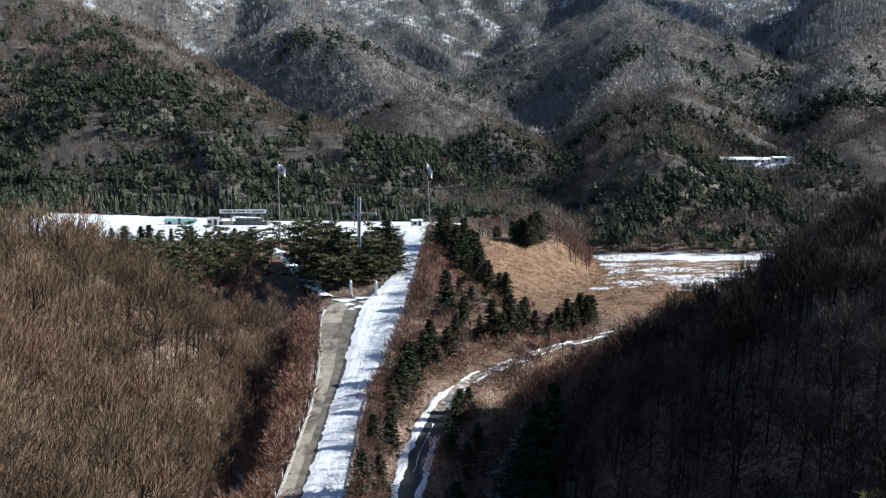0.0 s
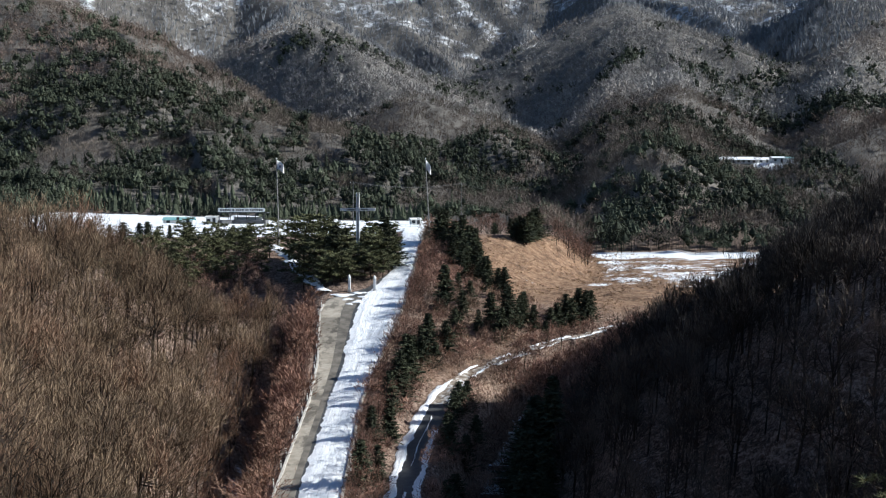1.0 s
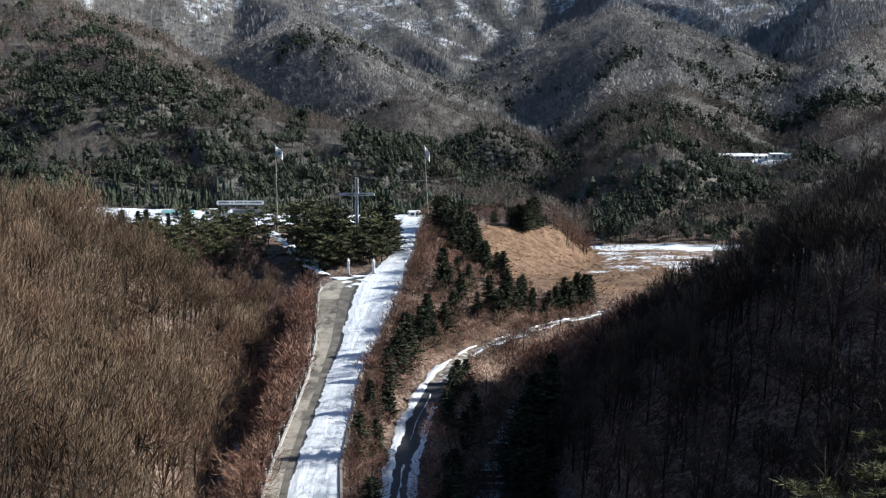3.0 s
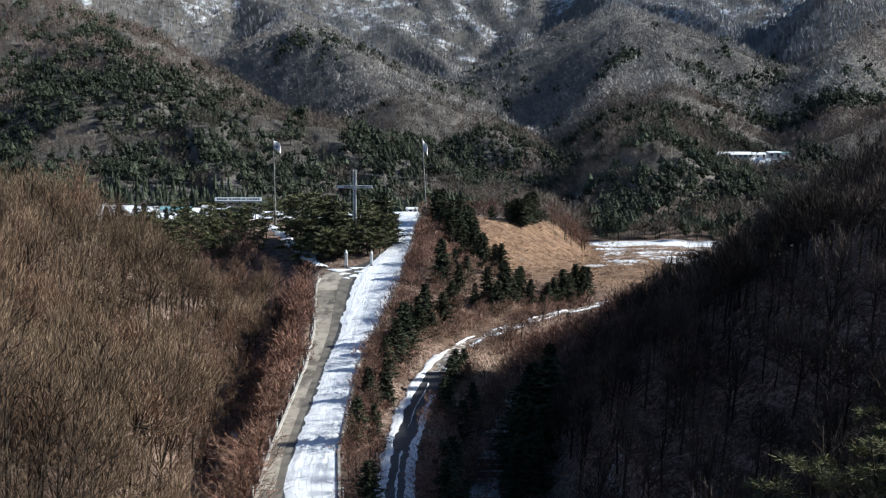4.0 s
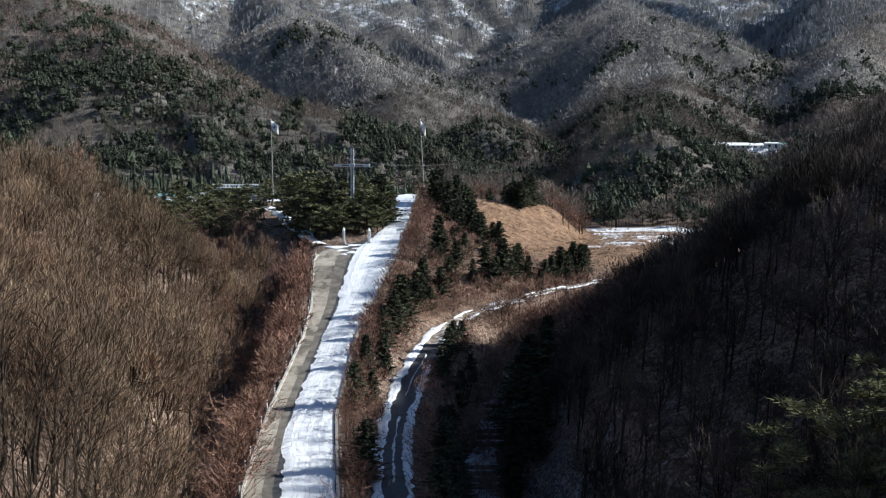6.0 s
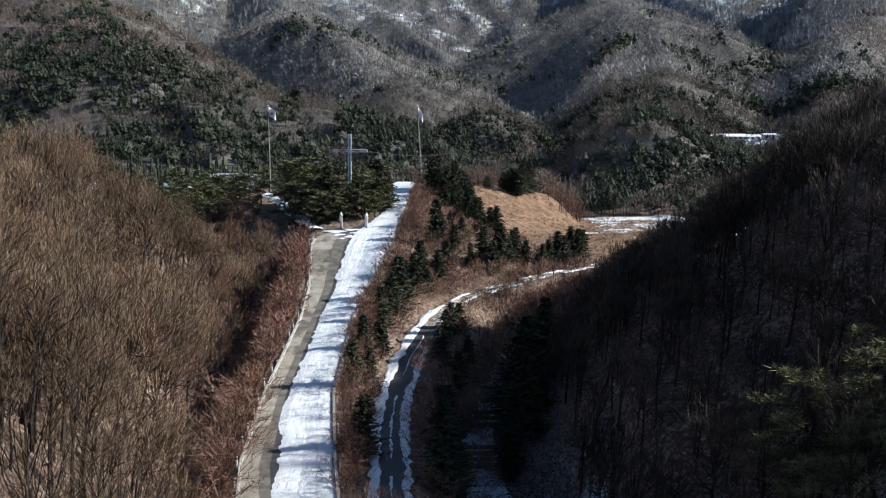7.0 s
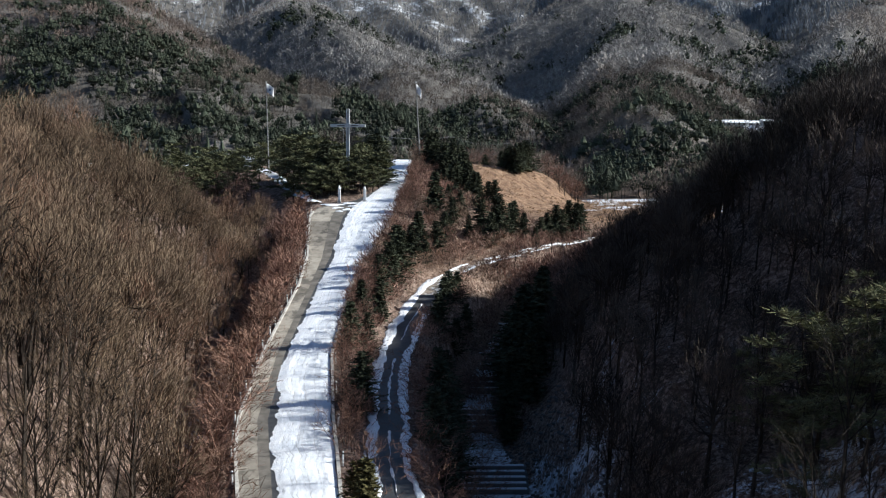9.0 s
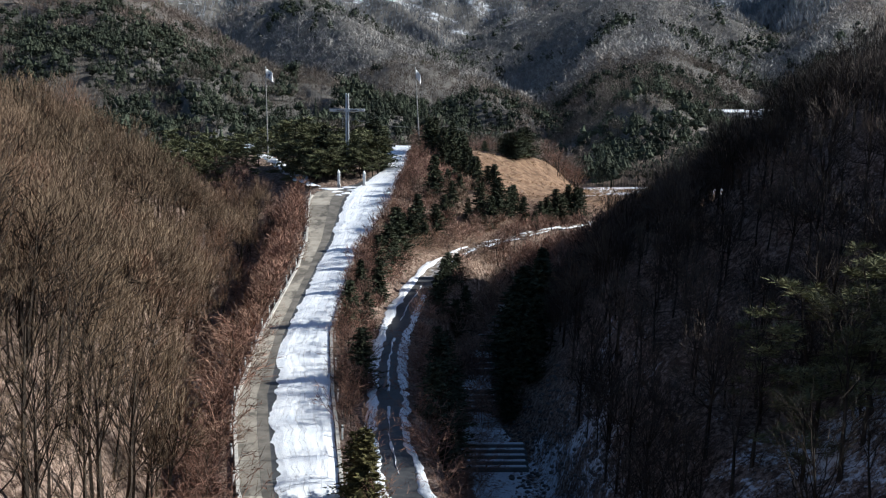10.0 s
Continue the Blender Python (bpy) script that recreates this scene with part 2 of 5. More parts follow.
# crests of the hills behind: the fall on either side, then x, y, z
CRESTS = [
    ((0.47, 0.47), [(-470, 860, 215), (-330, 780, 180), (-244, 720, 146), (-156, 570, 88), (-123, 542, 70), (-89, 532, 61), (-60, 530, 53), (-36, 528, 44), (-22, 522, 36), (-10, 508, 25), (2, 480, 16)]),
    ((0.85, 0.50), [(-460, 1600, 170), (-319, 1400, 195), (-216, 1260, 205), (-145, 1180, 216), (-84, 1040, 169), (-50, 900, 123), (-17, 800, 100), (-27, 672, 52)]),
    ((0.60, 0.60), [(-17, 800, 100), (0, 790, 88), (28, 812, 83), (36, 700, 66), (54, 650, 48)]),
    ((0.45, 0.70), [(20, 1260, 128), (47, 1230, 145), (103, 1240, 177), (204, 1370, 254), (237, 1360, 255)]),
    ((0.90, 0.50), [(225, 1340, 250), (165, 1000, 150), (130, 820, 102), (105, 660, 62)]),
    ((0.92, 0.60), [(270, 1700, 330), (216, 1362, 252), (219, 1100, 183), (178, 850, 114), (126, 650, 70), (103, 560, 50), (79, 440, 25), (72, 380, 6)]),
    ((0.95, 0.80), [(103, 560, 52), (92, 480, 43), (83, 430, 36), (78, 402, 22)]),
    ((0.8, 0.62), [(219, 1100, 183), (254, 1000, 157), (271, 920, 113), (245, 800, 70)]),
    ((0.9, 0.6), [(560, 1180, 270), (433, 1100, 199), (324, 900, 138), (275, 770, 92), (235, 660, 60)]),
    ((0.75, 0.6), [(330, 600, 105), (250, 560, 74), (185, 515, 47), (150, 470, 26)]),
    ((0.90, 0.58), [(-900, 2300, 620), (-700, 2350, 560), (-430, 2400, 500), (-300, 2300, 440), (-330, 1950, 290), (-345, 1750, 225)]),
    ((0.90, 0.58), [(-430, 2900, 690), (-203, 2800, 528), (-57, 2600, 419), (7, 2400, 345), (51, 2200, 268), (40, 1900, 190)]),
    ((0.90, 0.58), [(120, 3100, 640), (212, 2700, 475), (157, 2300, 337), (99, 1850, 227), (70, 1550, 150)]),
    ((0.90, 0.58), [(330, 3000, 640), (420, 2500, 500), (515, 2200, 422), (500, 1900, 330), (420, 1700, 260)]),
    ((0.90, 0.58), [(1100, 2300, 640), (820, 2100, 520), (700, 1800, 420), (560, 1600, 330)]),
    ((0.60, 0.60), [(-2600, 2400, 800), (-1500, 3000, 900), (-400, 3500, 950), (500, 3500, 950), (1500, 3100, 900), (2600, 2400, 800)]),
]


def loft(x, y):
    total = None
    for k, line in enumerate(LINES):
        a = np.array(line, float)
        lx, lz = np.interp(y, a[:, 0], a[:, 1]), np.interp(y, a[:, 0], a[:, 2])
        if total is None:
            total = lz
        else:
            t = np.clip((x - px) / np.maximum(lx - px, 0.5), 0, 1)
            total = total + (0.5 * t + 0.5 * t * t * (3 - 2 * t)) * (lz - pz)
        px, pz = lx, lz
    return total


def crest_height(x, y, k, pts, seed):
    """A crest that falls on either side, with spurs and gullies that run down from it."""
    best, along, off, run = np.full(x.shape, -1e4), np.zeros(x.shape), np.zeros(x.shape), 0.0
    for (ax, ay, az), (bx, by, bz) in zip(pts, pts[1:]):
        dx, dy = bx - ax, by - ay
        length = math.hypot(dx, dy)
        t = np.clip(((x - ax) * dx + (y - ay) * dy) / (dx * dx + dy * dy), 0, 1)
        d = np.hypot(x - ax - t * dx, y - ay - t * dy)
        side = np.sign((x - ax) * dy - (y - ay) * dx)
        h = az + t * (bz - az) - np.where(side > 0, k[0], k[1]) * (np.sqrt(d * d + 64) - 8)
        better = h > best
        best, along, off = np.where(better, h, best), np.where(better, run + t * length + side * 17, along), np.where(better, d, off)
        run += length
    gap = 62 + 26 * smooth(900, 1900, y)
    u = along / gap + 0.55 * vnoise(off / 55, along / 140, seed) + seed * 0.37
    wave = np.abs(2 * (u - np.floor(u)) - 1)
    spur = np.sqrt((2 * wave - 1) ** 2 + 0.03) * np.sign(2 * wave - 1) * 0.5
    fine = np.abs(2 * ((2.6 * u + vnoise(off / 30, along / 40, seed + 3)) % 1.0) - 1) - 0.5
    return best + (0.35 if seed == 1 else 0.55) * np.minimum(off * 0.26, gap * 0.26) * spur + np.minimum(off * 0.10, gap * 0.06) * fine


# the concrete ramp: y, left edge, edge of the snow, right edge, height
RAMP = [(40, -3.5, -1.2, 3.2, -24.6), (58, -7.4, -5.2, -1.2, -21.8), (73, -12.5, -10.0, -6.0, -19.3), (85, -14.8, -12.0, -7.4, -17.3), (93, -15.9, -13.3, -8.4, -16.2), (111, -16.6, -14.3, -10.1, -13.3), (138, -16.2, -13.9, -10.1, -8.4),
        (154, -16.9, -13.6, -8.8, -5.7), (173, -18.6, -13.3, -6.4, -0.4), (181, -18.4, -13.0, -5.9, 1.0), (188, -12.5, -11.5, -5.7, 2.3), (199, -9.0, -8.9, -5.2, 4.6), (211, -8.0, -8.0, -4.6, 7.1), (224, -8.0, -8.0, -4.2, 9.4), (240, -8.3, -8.3, -4.0, 10.9), (262, -9, -9, -4, 11.3)]
# the lower road: y, left edge, right edge, height
LANE = [(40, 3.5, 7.0, -25.2), (58, 0.2, 3.2, -21.9), (73, -3.4, -0.2, -19.1), (84, -4.6, -1.8, -17.8), (108, -5.4, -2.7, -15.8), (120, -5.3, -2.4, -14.5), (132, -4.5, -1.4, -13.0), (146, -2.3, 0.8, -10.6), (153, 0.6, 3.6, -8.4), (158, 3.6, 6.5, -7.3), (163, 7.5, 10.4, -6.5), (171, 14.6, 17.5, -5.2), (178, 21.9, 24.9, -4.3), (186, 30.6, 33.8, -3.4), (194, 39.5, 42.8, -2.0)]
RAMP_A, LANE_A = np.array(RAMP), np.array(LANE)
# the stream's stepped bed: y, left, right, height
BED = np.array([(40, 6, 12, -32), (70, 4.6, 10.5, -29.5), (95, 3.6, 9.4, -26.7), (106, 3.5, 9.0, -25.6), (110, 3.3, 8.6, -24.2), (123, 2.6, 6.8, -23.2), (127, 2.7, 6.8, -21.6), (134, 4.6, 8.0, -20.6), (137, 5.0, 8.2, -19.4), (141, 5.6, 9.0, -18.8), (144, 6.5, 9.6, -17.6), (158, 11, 14, -13.4)])


def on_path(a, y, c):
    return np.interp(y, a[:, 0], a[:, c])


# where the woods of the two slopes begin
left_foot = lambda y: np.interp(y, [45, 75, 95, 111, 129, 145, 160, 173, 186], [-15, -17.5, -21.5, -24.3, -25.6, -26.4, -26.6, -26.8, -28])
right_foot = lambda y: np.interp(y, [45, 100, 125, 145, 160, 175], [13, 12.5, 12, 17, 27, 38])


def height(x, y):
    x, y = np.asarray(x, float), np.asarray(y, float)
    d = np.hypot(x, y)
    z = sum(loft(x, y + o) for o in (-5, 0, 5)) / 3
    z = z + np.maximum(0, d - 430) * 0.06
    hills = [z] + [crest_height(x, y, k, p, i) for i, (k, p) in enumerate(CRESTS)]
    s = 4 + 0.005 * d
    top = np.maximum.reduce(hills)
    hill = top + s * np.log(sum(np.exp(np.maximum((h - top) / s, -40)) for h in hills))
    z = np.where(y > 260, hill, z)
    far = smooth(330, 640, y)
    rough = smooth(0, 40, np.abs(z - 11)) * smooth(300, 460, y)
    gully = 1 - np.abs(fbm(x / 120, y / 150, 5, 3))
    z = z + rough * (fbm(x / 220, y / 220, 11) * 6 * far - gully * 5 * far + fbm(x / 60, y / 60, 21, 3) * 2.0)
    near = (1 - smooth(200, 300, y)) * (0.6 - 0.45 * smooth(192, 204, y) * smooth(0, 6, x))
    z = z + near * fbm(x / 9, y / 9, 31, 3)
    side = smooth(4, 14, left_foot(y) - x) + smooth(4, 14, x - right_foot(y))
    z = z + side * (1 - smooth(165, 190, y)) * 2.6 * fbm((0.85 * y + 0.5 * x) / 13, (x - y) / 60, 101, 2)
    kn = smooth(190, 205, y) * (1 - smooth(300, 330, y)) * smooth(0, 6, x)
    z = z + kn * (0.12 * fbm(x / 5, y / 11, 91, 3) - 0.8 * (1 - np.abs(vnoise((0.62 * x + 0.78 * y) / 2.6, (x - y) / 40, 95))) ** 4)
    pad = (1 - smooth(24, 34, np.abs(x - 144))) * (1 - smooth(9, 18, np.abs(y - 531)))
    z = z * (1 - pad) + 38.0 * pad
    for a, r, hc in ((BED, 2, 3), (RAMP_A, 3, 4), (LANE_A, 2, 3)):
        lo, hi, hz = on_path(a, y, 1), on_path(a, y, r), on_path(a, y, hc)
        out = np.maximum(lo - x, x - hi)
        m = (1 - smooth(0.5, 3.2, out)) * (y < a[-1, 0]) * (y > 20)
        z = z * (1 - m) + (hz - 0.14) * m
    return z


def mesh_of(name, verts, tris, material, smooth_shade=False):
    """A mesh from arrays of corners and of triangles or quads."""
    me = bpy.data.meshes.new(name)
    verts, tris = np.asarray(verts, np.float32).reshape(-1, 3), np.asarray(tris, np.int32)
    n = tris.shape[1]
    me.vertices.add(len(verts))
    me.vertices.foreach_set("co", verts.ravel())
    me.loops.add(tris.size)
    me.loops.foreach_set("vertex_index", tris.ravel())
    me.polygons.add(len(tris))
    me.polygons.foreach_set("loop_start", np.arange(0, tris.size, n, dtype=np.int32))
    me.polygons.foreach_set("use_smooth", np.full(len(tris), smooth_shade))
    me.update(calc_edges=True)
    me.materials.append(material)
    return me


def grid_faces(rows, cols):
    i = np.arange((rows - 1) * cols).reshape(rows - 1, cols)[:, :-1].ravel()
    return np.stack([i, i + 1, i + cols + 1, i + cols], 1)


# the ground: rings round the valley's foot, fine where the valley lies
ang = np.concatenate([np.arange(-180, -30, 6), np.arange(-30, -25, 1), np.arange(-25, 25.01, 0.25), np.arange(26, 31, 1), np.arange(36, 181, 6)])
rad = np.concatenate([[0.01, 8, 16, 24, 30], 34 * 1.0096 ** np.arange(0, 493)])
ga, gr = np.meshgrid(np.radians(ang), rad)
gx, gy = gr * np.sin(ga), gr * np.cos(ga)
gz = height(gx, gy)
faces = grid_faces(len(rad), len(ang))[:, ::-1]
ground_mesh = mesh_of("ground", np.stack([gx, gy, gz], -1), faces, M_GROUND, True)
ground = tagged(new("ground", ground_mesh), "winter valley floor and hills with leaf litter, dry grass and old snow", "ground", kind="structure")


def snow_amount(x, y, z):
    """How much of the ground old snow covers: shaded foot of the woods, the plateau, the high slopes."""
    s = 0.22 + 0.05 * (fbm(x / 30, y / 30, 51, 3))
    plateau = smooth(236, 252, y) * (1 - smooth(394, 402, y)) * (1 - smooth(-8, 2, x - np.interp(y, [240, 400], [2, 12]))) * smooth(-178, -160, x)
    s = np.maximum(s, plateau * 0.95)
    field = smooth(200, 225, y) * (1 - smooth(330, 350, y)) * smooth(-3, 3, x - np.interp(y, [200, 232, 270, 330], [20, 30, 38, 44])) * (1 - smooth(100, 115, x))
    s = np.maximum(s, field * (0.43 + 0.14 * smooth(0.1, 0.5, fbm(x / 14, y / 9, 57, 2)) + 0.4 * smooth(312, 320, y)))
    s = np.maximum(s, smooth(540, 680, y) * 0.35)
    high = smooth(120, 330, z)
    s = np.maximum(s, np.minimum(0.15 + 0.24 * high + (0.08 + 0.12 * high) * fbm(x / 60, y / 60, 61, 3), 0.50))
    floor_ = smooth(12, 15, x) * (1 - smooth(28, 36, x)) * (1 - smooth(72, 84, y)) * 0.47
    s = np.maximum(s, floor_)
    yard = (1 - smooth(12, 17, np.abs(x - 158))) * (1 - smooth(10, 14, np.abs(y - 531)))
    s = np.maximum(s, yard * 0.85)
    shade = smooth(7, 9, x) * (1 - smooth(20, 32, x)) * (1 - smooth(105, 125, y)) * (0.44 + 0.09 * (1 - smooth(13, 16, x)))
    bed = smooth(-0.6, 0.4, x - on_path(BED, y, 1)) * (1 - smooth(-0.4, 0.6, x - on_path(BED, y, 2))) * (y < 158) * 0.60
    gut = (1 - smooth(1, 3.5, np.abs(x - np.interp(y, [85, 111, 129, 150], [-19.5, -22.5, -24, -25])))) * (1 - smooth(140, 155, y)) * smooth(92, 100, y) * 0.5
    return np.maximum.reduce([s, shade, bed, gut])


def straw_amount(x, y):
    knoll = smooth(186, 200, y) * (1 - smooth(330, 345, y)) * smooth(-1, 4, x - np.interp(y, [186, 211, 238, 270, 330], [6, 2, 6, 18, 30]))
    bank = (1 - smooth(3, 8, np.abs(x - np.interp(y, [140, 195], [-3, 14])))) * smooth(140, 160, y) * (1 - smooth(195, 205, y)) * 0.35
    return np.clip(np.maximum(knoll, bank), 0, 1) * (1 - smooth(110, 125, x))


for nm, val in (("snow", snow_amount(gx, gy, gz)), ("straw", straw_amount(gx, gy)), ("stony", smooth(335, 430, gy))):
    at = ground_mesh.attributes.new(nm, "FLOAT", "POINT")
    at.data.foreach_set("value", val.ravel().astype(np.float32))


# ---- roads ----
def strip(name, a, cols, lo, hi, y0, y1, step, lift, material, edge_noise=0.0, seed=0, lumps=0.0):
    """A sheet that follows a road from y0 to y1, between two of its lines."""
    ys = np.arange(y0, y1 + 0.01, step)
    l, r = on_path(a, ys, lo), on_path(a, ys, hi)
    if edge_noise:
        l = l + edge_noise * (0.9 * fbm(ys / 4.3, ys * 0 + 3.3, seed, 3) + 0.5 * fbm(ys / 0.7, ys * 0 + 7.7, seed + 2, 3))
        r = r + (0.15 if edge_noise == 0.42 else 0.6) * edge_noise * fbm(ys / 1.3, ys * 0 + 9.1, seed + 7, 3)
    t = np.linspace(0, 1, cols)
    X = l[:, None] + (r - l)[:, None] * t
    Y = np.repeat(ys[:, None], cols, 1)
    Z = np.repeat((on_path(a, ys, a.shape[1] - 1) + lift)[:, None], cols, 1)
    if lumps:
        rim = np.minimum(1, 6 * np.minimum(t, 1 - t))
        Z = Z + lumps * (fbm(X / 0.45, Y / 1.1, seed + 3, 3) * 0.6 + fbm((X - l[:, None]) / 0.35, Y / 22, seed + 9, 2) * 0.6) * rim + (rim - 1) * (lift + 0.03)
    me = mesh_of(name, np.stack([X, Y, Z], -1), grid_faces(len(ys), cols), material, True)
    at = me.attributes.new("across", "FLOAT", "POINT")
    at.data.foreach_set("value", np.repeat(t[None], len(ys), 0).ravel().astype(np.float32))
    return me


ramp_road = tagged(new("road", strip("road", RAMP_A, 8, 1, 3, 42, 260, 1.0, -0.06, M_ASPHALT)), "steep worn road up to the plateau, one lane of pale concrete slabs", "road", kind="structure")
snow_sheet = tagged(new("snow_sheet", strip("snow_sheet", RAMP_A, 40, 2, 3, 42, 261, 0.3, 0.10, M_SNOW, 0.42, 4, 0.03)), "rutted old snow lying along one side of the concrete road", "snow", kind="structure")
lower_road = tagged(new("lower_road", strip("lower_road", LANE_A, 6, 1, 2, 42, 147, 1.0, -0.02, M_ASPHALT)), "narrow dark asphalt lane with snow along its edges", "road", kind="structure")


def margin(name, f0, f1, y0, y1, seed, noise_=0.35, label="ploughed snow along the edge of the narrow lane"):
    """Snow on part of the lower road's width, from f0 to f1 across it."""
    a = LANE_A.copy()
    w = np.minimum(a[:, 2] - a[:, 1], 3.2)
    a[:, 1], a[:, 2] = LANE_A[:, 1] + w * f0, LANE_A[:, 1] + (LANE_A[:, 2] - LANE_A[:, 1] - w) * (f1 > 0.6) + w * f1
    a[:, 1] += (LANE_A[:, 2] - LANE_A[:, 1] - w) * (f0 > 0.6)
    me = strip(name, a, 9, 1, 2, y0, y1, 0.4, 0.09, M_SNOW, noise_, seed, 0.06)
    return tagged(new(name, me), label, "snow", kind="structure")


margin("snow_margin", -0.24, 0.14, 42, 152, 11, 0.34)
margin("snow_margin", 0.85, 1.08, 42, 138, 12, 0.34)
for y0, y1 in ((44, 71), (76, 92), (97, 118), (126, 143)):
    margin("snow_ridge", 0.47, 0.515, y0, y1, y0, 0.2, "thin broken ridge of snow between the wheel tracks")
GRAVEL_A = LANE_A.copy()
GRAVEL_A[:, 1] += 0.35
GRAVEL_A[:, 2] -= np.interp(LANE_A[:, 0], [147, 153], [0.2, 0.75])
tagged(new("gravel_road", strip("gravel_road", GRAVEL_A, 8, 1, 2, 147, 193, 0.6, -0.02, M_GRAVEL, 0.7, 17, 0.05)), "pale sunlit gravel stretch of the narrow lane", "road", kind="structure")
for y0, y1 in ((150, 154), (156, 160), (163, 166), (169, 176), (181, 190)):
    margin("snow_margin", -0.06, 0.16, y0, y1, y0, 0.6)
for y0, y1 in ((147, 153), (155, 159), (160, 166), (168, 172), (174, 183)):
    margin("snow_margin", 0.72, 0.92, y0, y1, y0 + 1, 0.6)

# the side way up to the plateau, under old snow
BRANCH = np.array([(181, -18.6, -17.2, 1.1), (190, -22.0, -19.8, 2.4), (200, -26.0, -22.8, 4.2), (212, -30.6, -27.8, 6.4), (224, -35.0, -32.4, 8.4)])
for k in range(len(BRANCH)):
    BRANCH[k, 3] = max(BRANCH[k, 3], float(height(np.array([BRANCH[k, 1] + 1.5]), np.array([BRANCH[k, 0]]))[0]) + 0.25)
tagged(new("snow_track", strip("snow_track", BRANCH, 12, 1, 2, 186, 224, 0.4, 0.12, M_SNOW, 0.8, 23, 0.1)), "narrow side track covered by old snow", "snow", kind="structure")

# ---- trees ----
class Build:
    """Collects triangles of a tree; part 0 is wood, part 1 is the crown."""

    def __init__(self, seed):
        self.v, self.f, self.r = ([], []), ([], []), random.Random(seed)

    def tube(self, part, p, q, r0, r1, n=3):
        v, f = self.v[part], self.f[part]
        b = len(v)
        d = (q - p).normalized()
        s = d.orthogonal().normalized()
        t = d.cross(s)
        ring = [s * math.cos(6.2832 * k / n) + t * math.sin(6.2832 * k / n) for k in range(n)]
        v.extend(p + c * r0 for c in ring)
        if r1 <= 0:
            v.append(q)
            f.extend((b + k, b + (k + 1) % n, b + n) for k in range(n))
        else:
            v.extend(q + c * r1 for c in ring)
            for k in range(n):
                m = (k + 1) % n
                f.extend(((b + k, b + m, b + n + m), (b + k, b + n + m, b + n + k)))

    def blade(self, part, p, q, w, out=None):
        """A thin rod or spray from p to q, its broad side to the direction out, or any."""
        v, f = self.v[part], self.f[part]
        b = len(v)
        n = Vector((self.r.uniform(-1, 1), self.r.uniform(-1, 1), self.r.uniform(-1, 1)))
        if out is not None:
            n = out + n * 0.45
        side = (q - p).cross(n).normalized() * w
        v.extend((p - side, p + side, q))
        f.append((b, b + 1, b + 2))

    def leaf(self, part, p, out, size):
        """A ragged spray that lies on the outside of a crown."""
        v, f = self.v[part], self.f[part]
        b = len(v)
        n = (out + Vector((self.r.uniform(-1, 1), self.r.uniform(-1, 1), self.r.uniform(-1, 1))) * 0.4).normalized()
        s = n.orthogonal().normalized()
        t = n.cross(s)
        a0 = self.r.uniform(0, 6.3)
        for k in range(3):
            a = a0 + k * 2.094 + self.r.uniform(-0.5, 0.5)
            v.append(p + (s * math.cos(a) + t * math.sin(a)) * size * self.r.uniform(0.6, 1.3))
        f.append((b, b + 1, b + 2))

    def spire(self, part, tall, wide, tiers, n=7):
        """The ragged inner cone of a conifer."""
        v, f = self.v[part], self.f[part]
        for t in range(tiers):
            lo, hi = tall * (0.08 + 0.86 * t / tiers), tall * min(1.0, 0.08 + 0.86 * (t + 1.6) / tiers)
            b = len(v)
            rr = wide * (1.02 - t / tiers)
            v.extend(Vector((math.cos(6.2832 * k / n + t) * rr * self.r.uniform(0.6, 1.2), math.sin(6.2832 * k / n + t) * rr * self.r.uniform(0.6, 1.2), lo + self.r.uniform(-0.3, 0.3))) for k in range(n))
            v.append(Vector((self.r.uniform(-0.1, 0.1), self.r.uniform(-0.1, 0.1), hi)))
            f.extend((b + k, b + (k + 1) % n, b + n) for k in range(n))

    def arrays(self, part):
        return np.array([tuple(c) for c in self.v[part]], np.float32).reshape(-1, 3), np.array(self.f[part], np.int32).reshape(-1, 3)

    def both(self):
        (a, f), (b, g) = self.arrays(0), self.arrays(1)
        return np.concatenate([a, b]), np.concatenate([f, g + len(a)])


def way(az, tilt):
    return Vector((math.cos(az) * math.cos(tilt), math.sin(az) * math.cos(tilt), math.sin(tilt)))


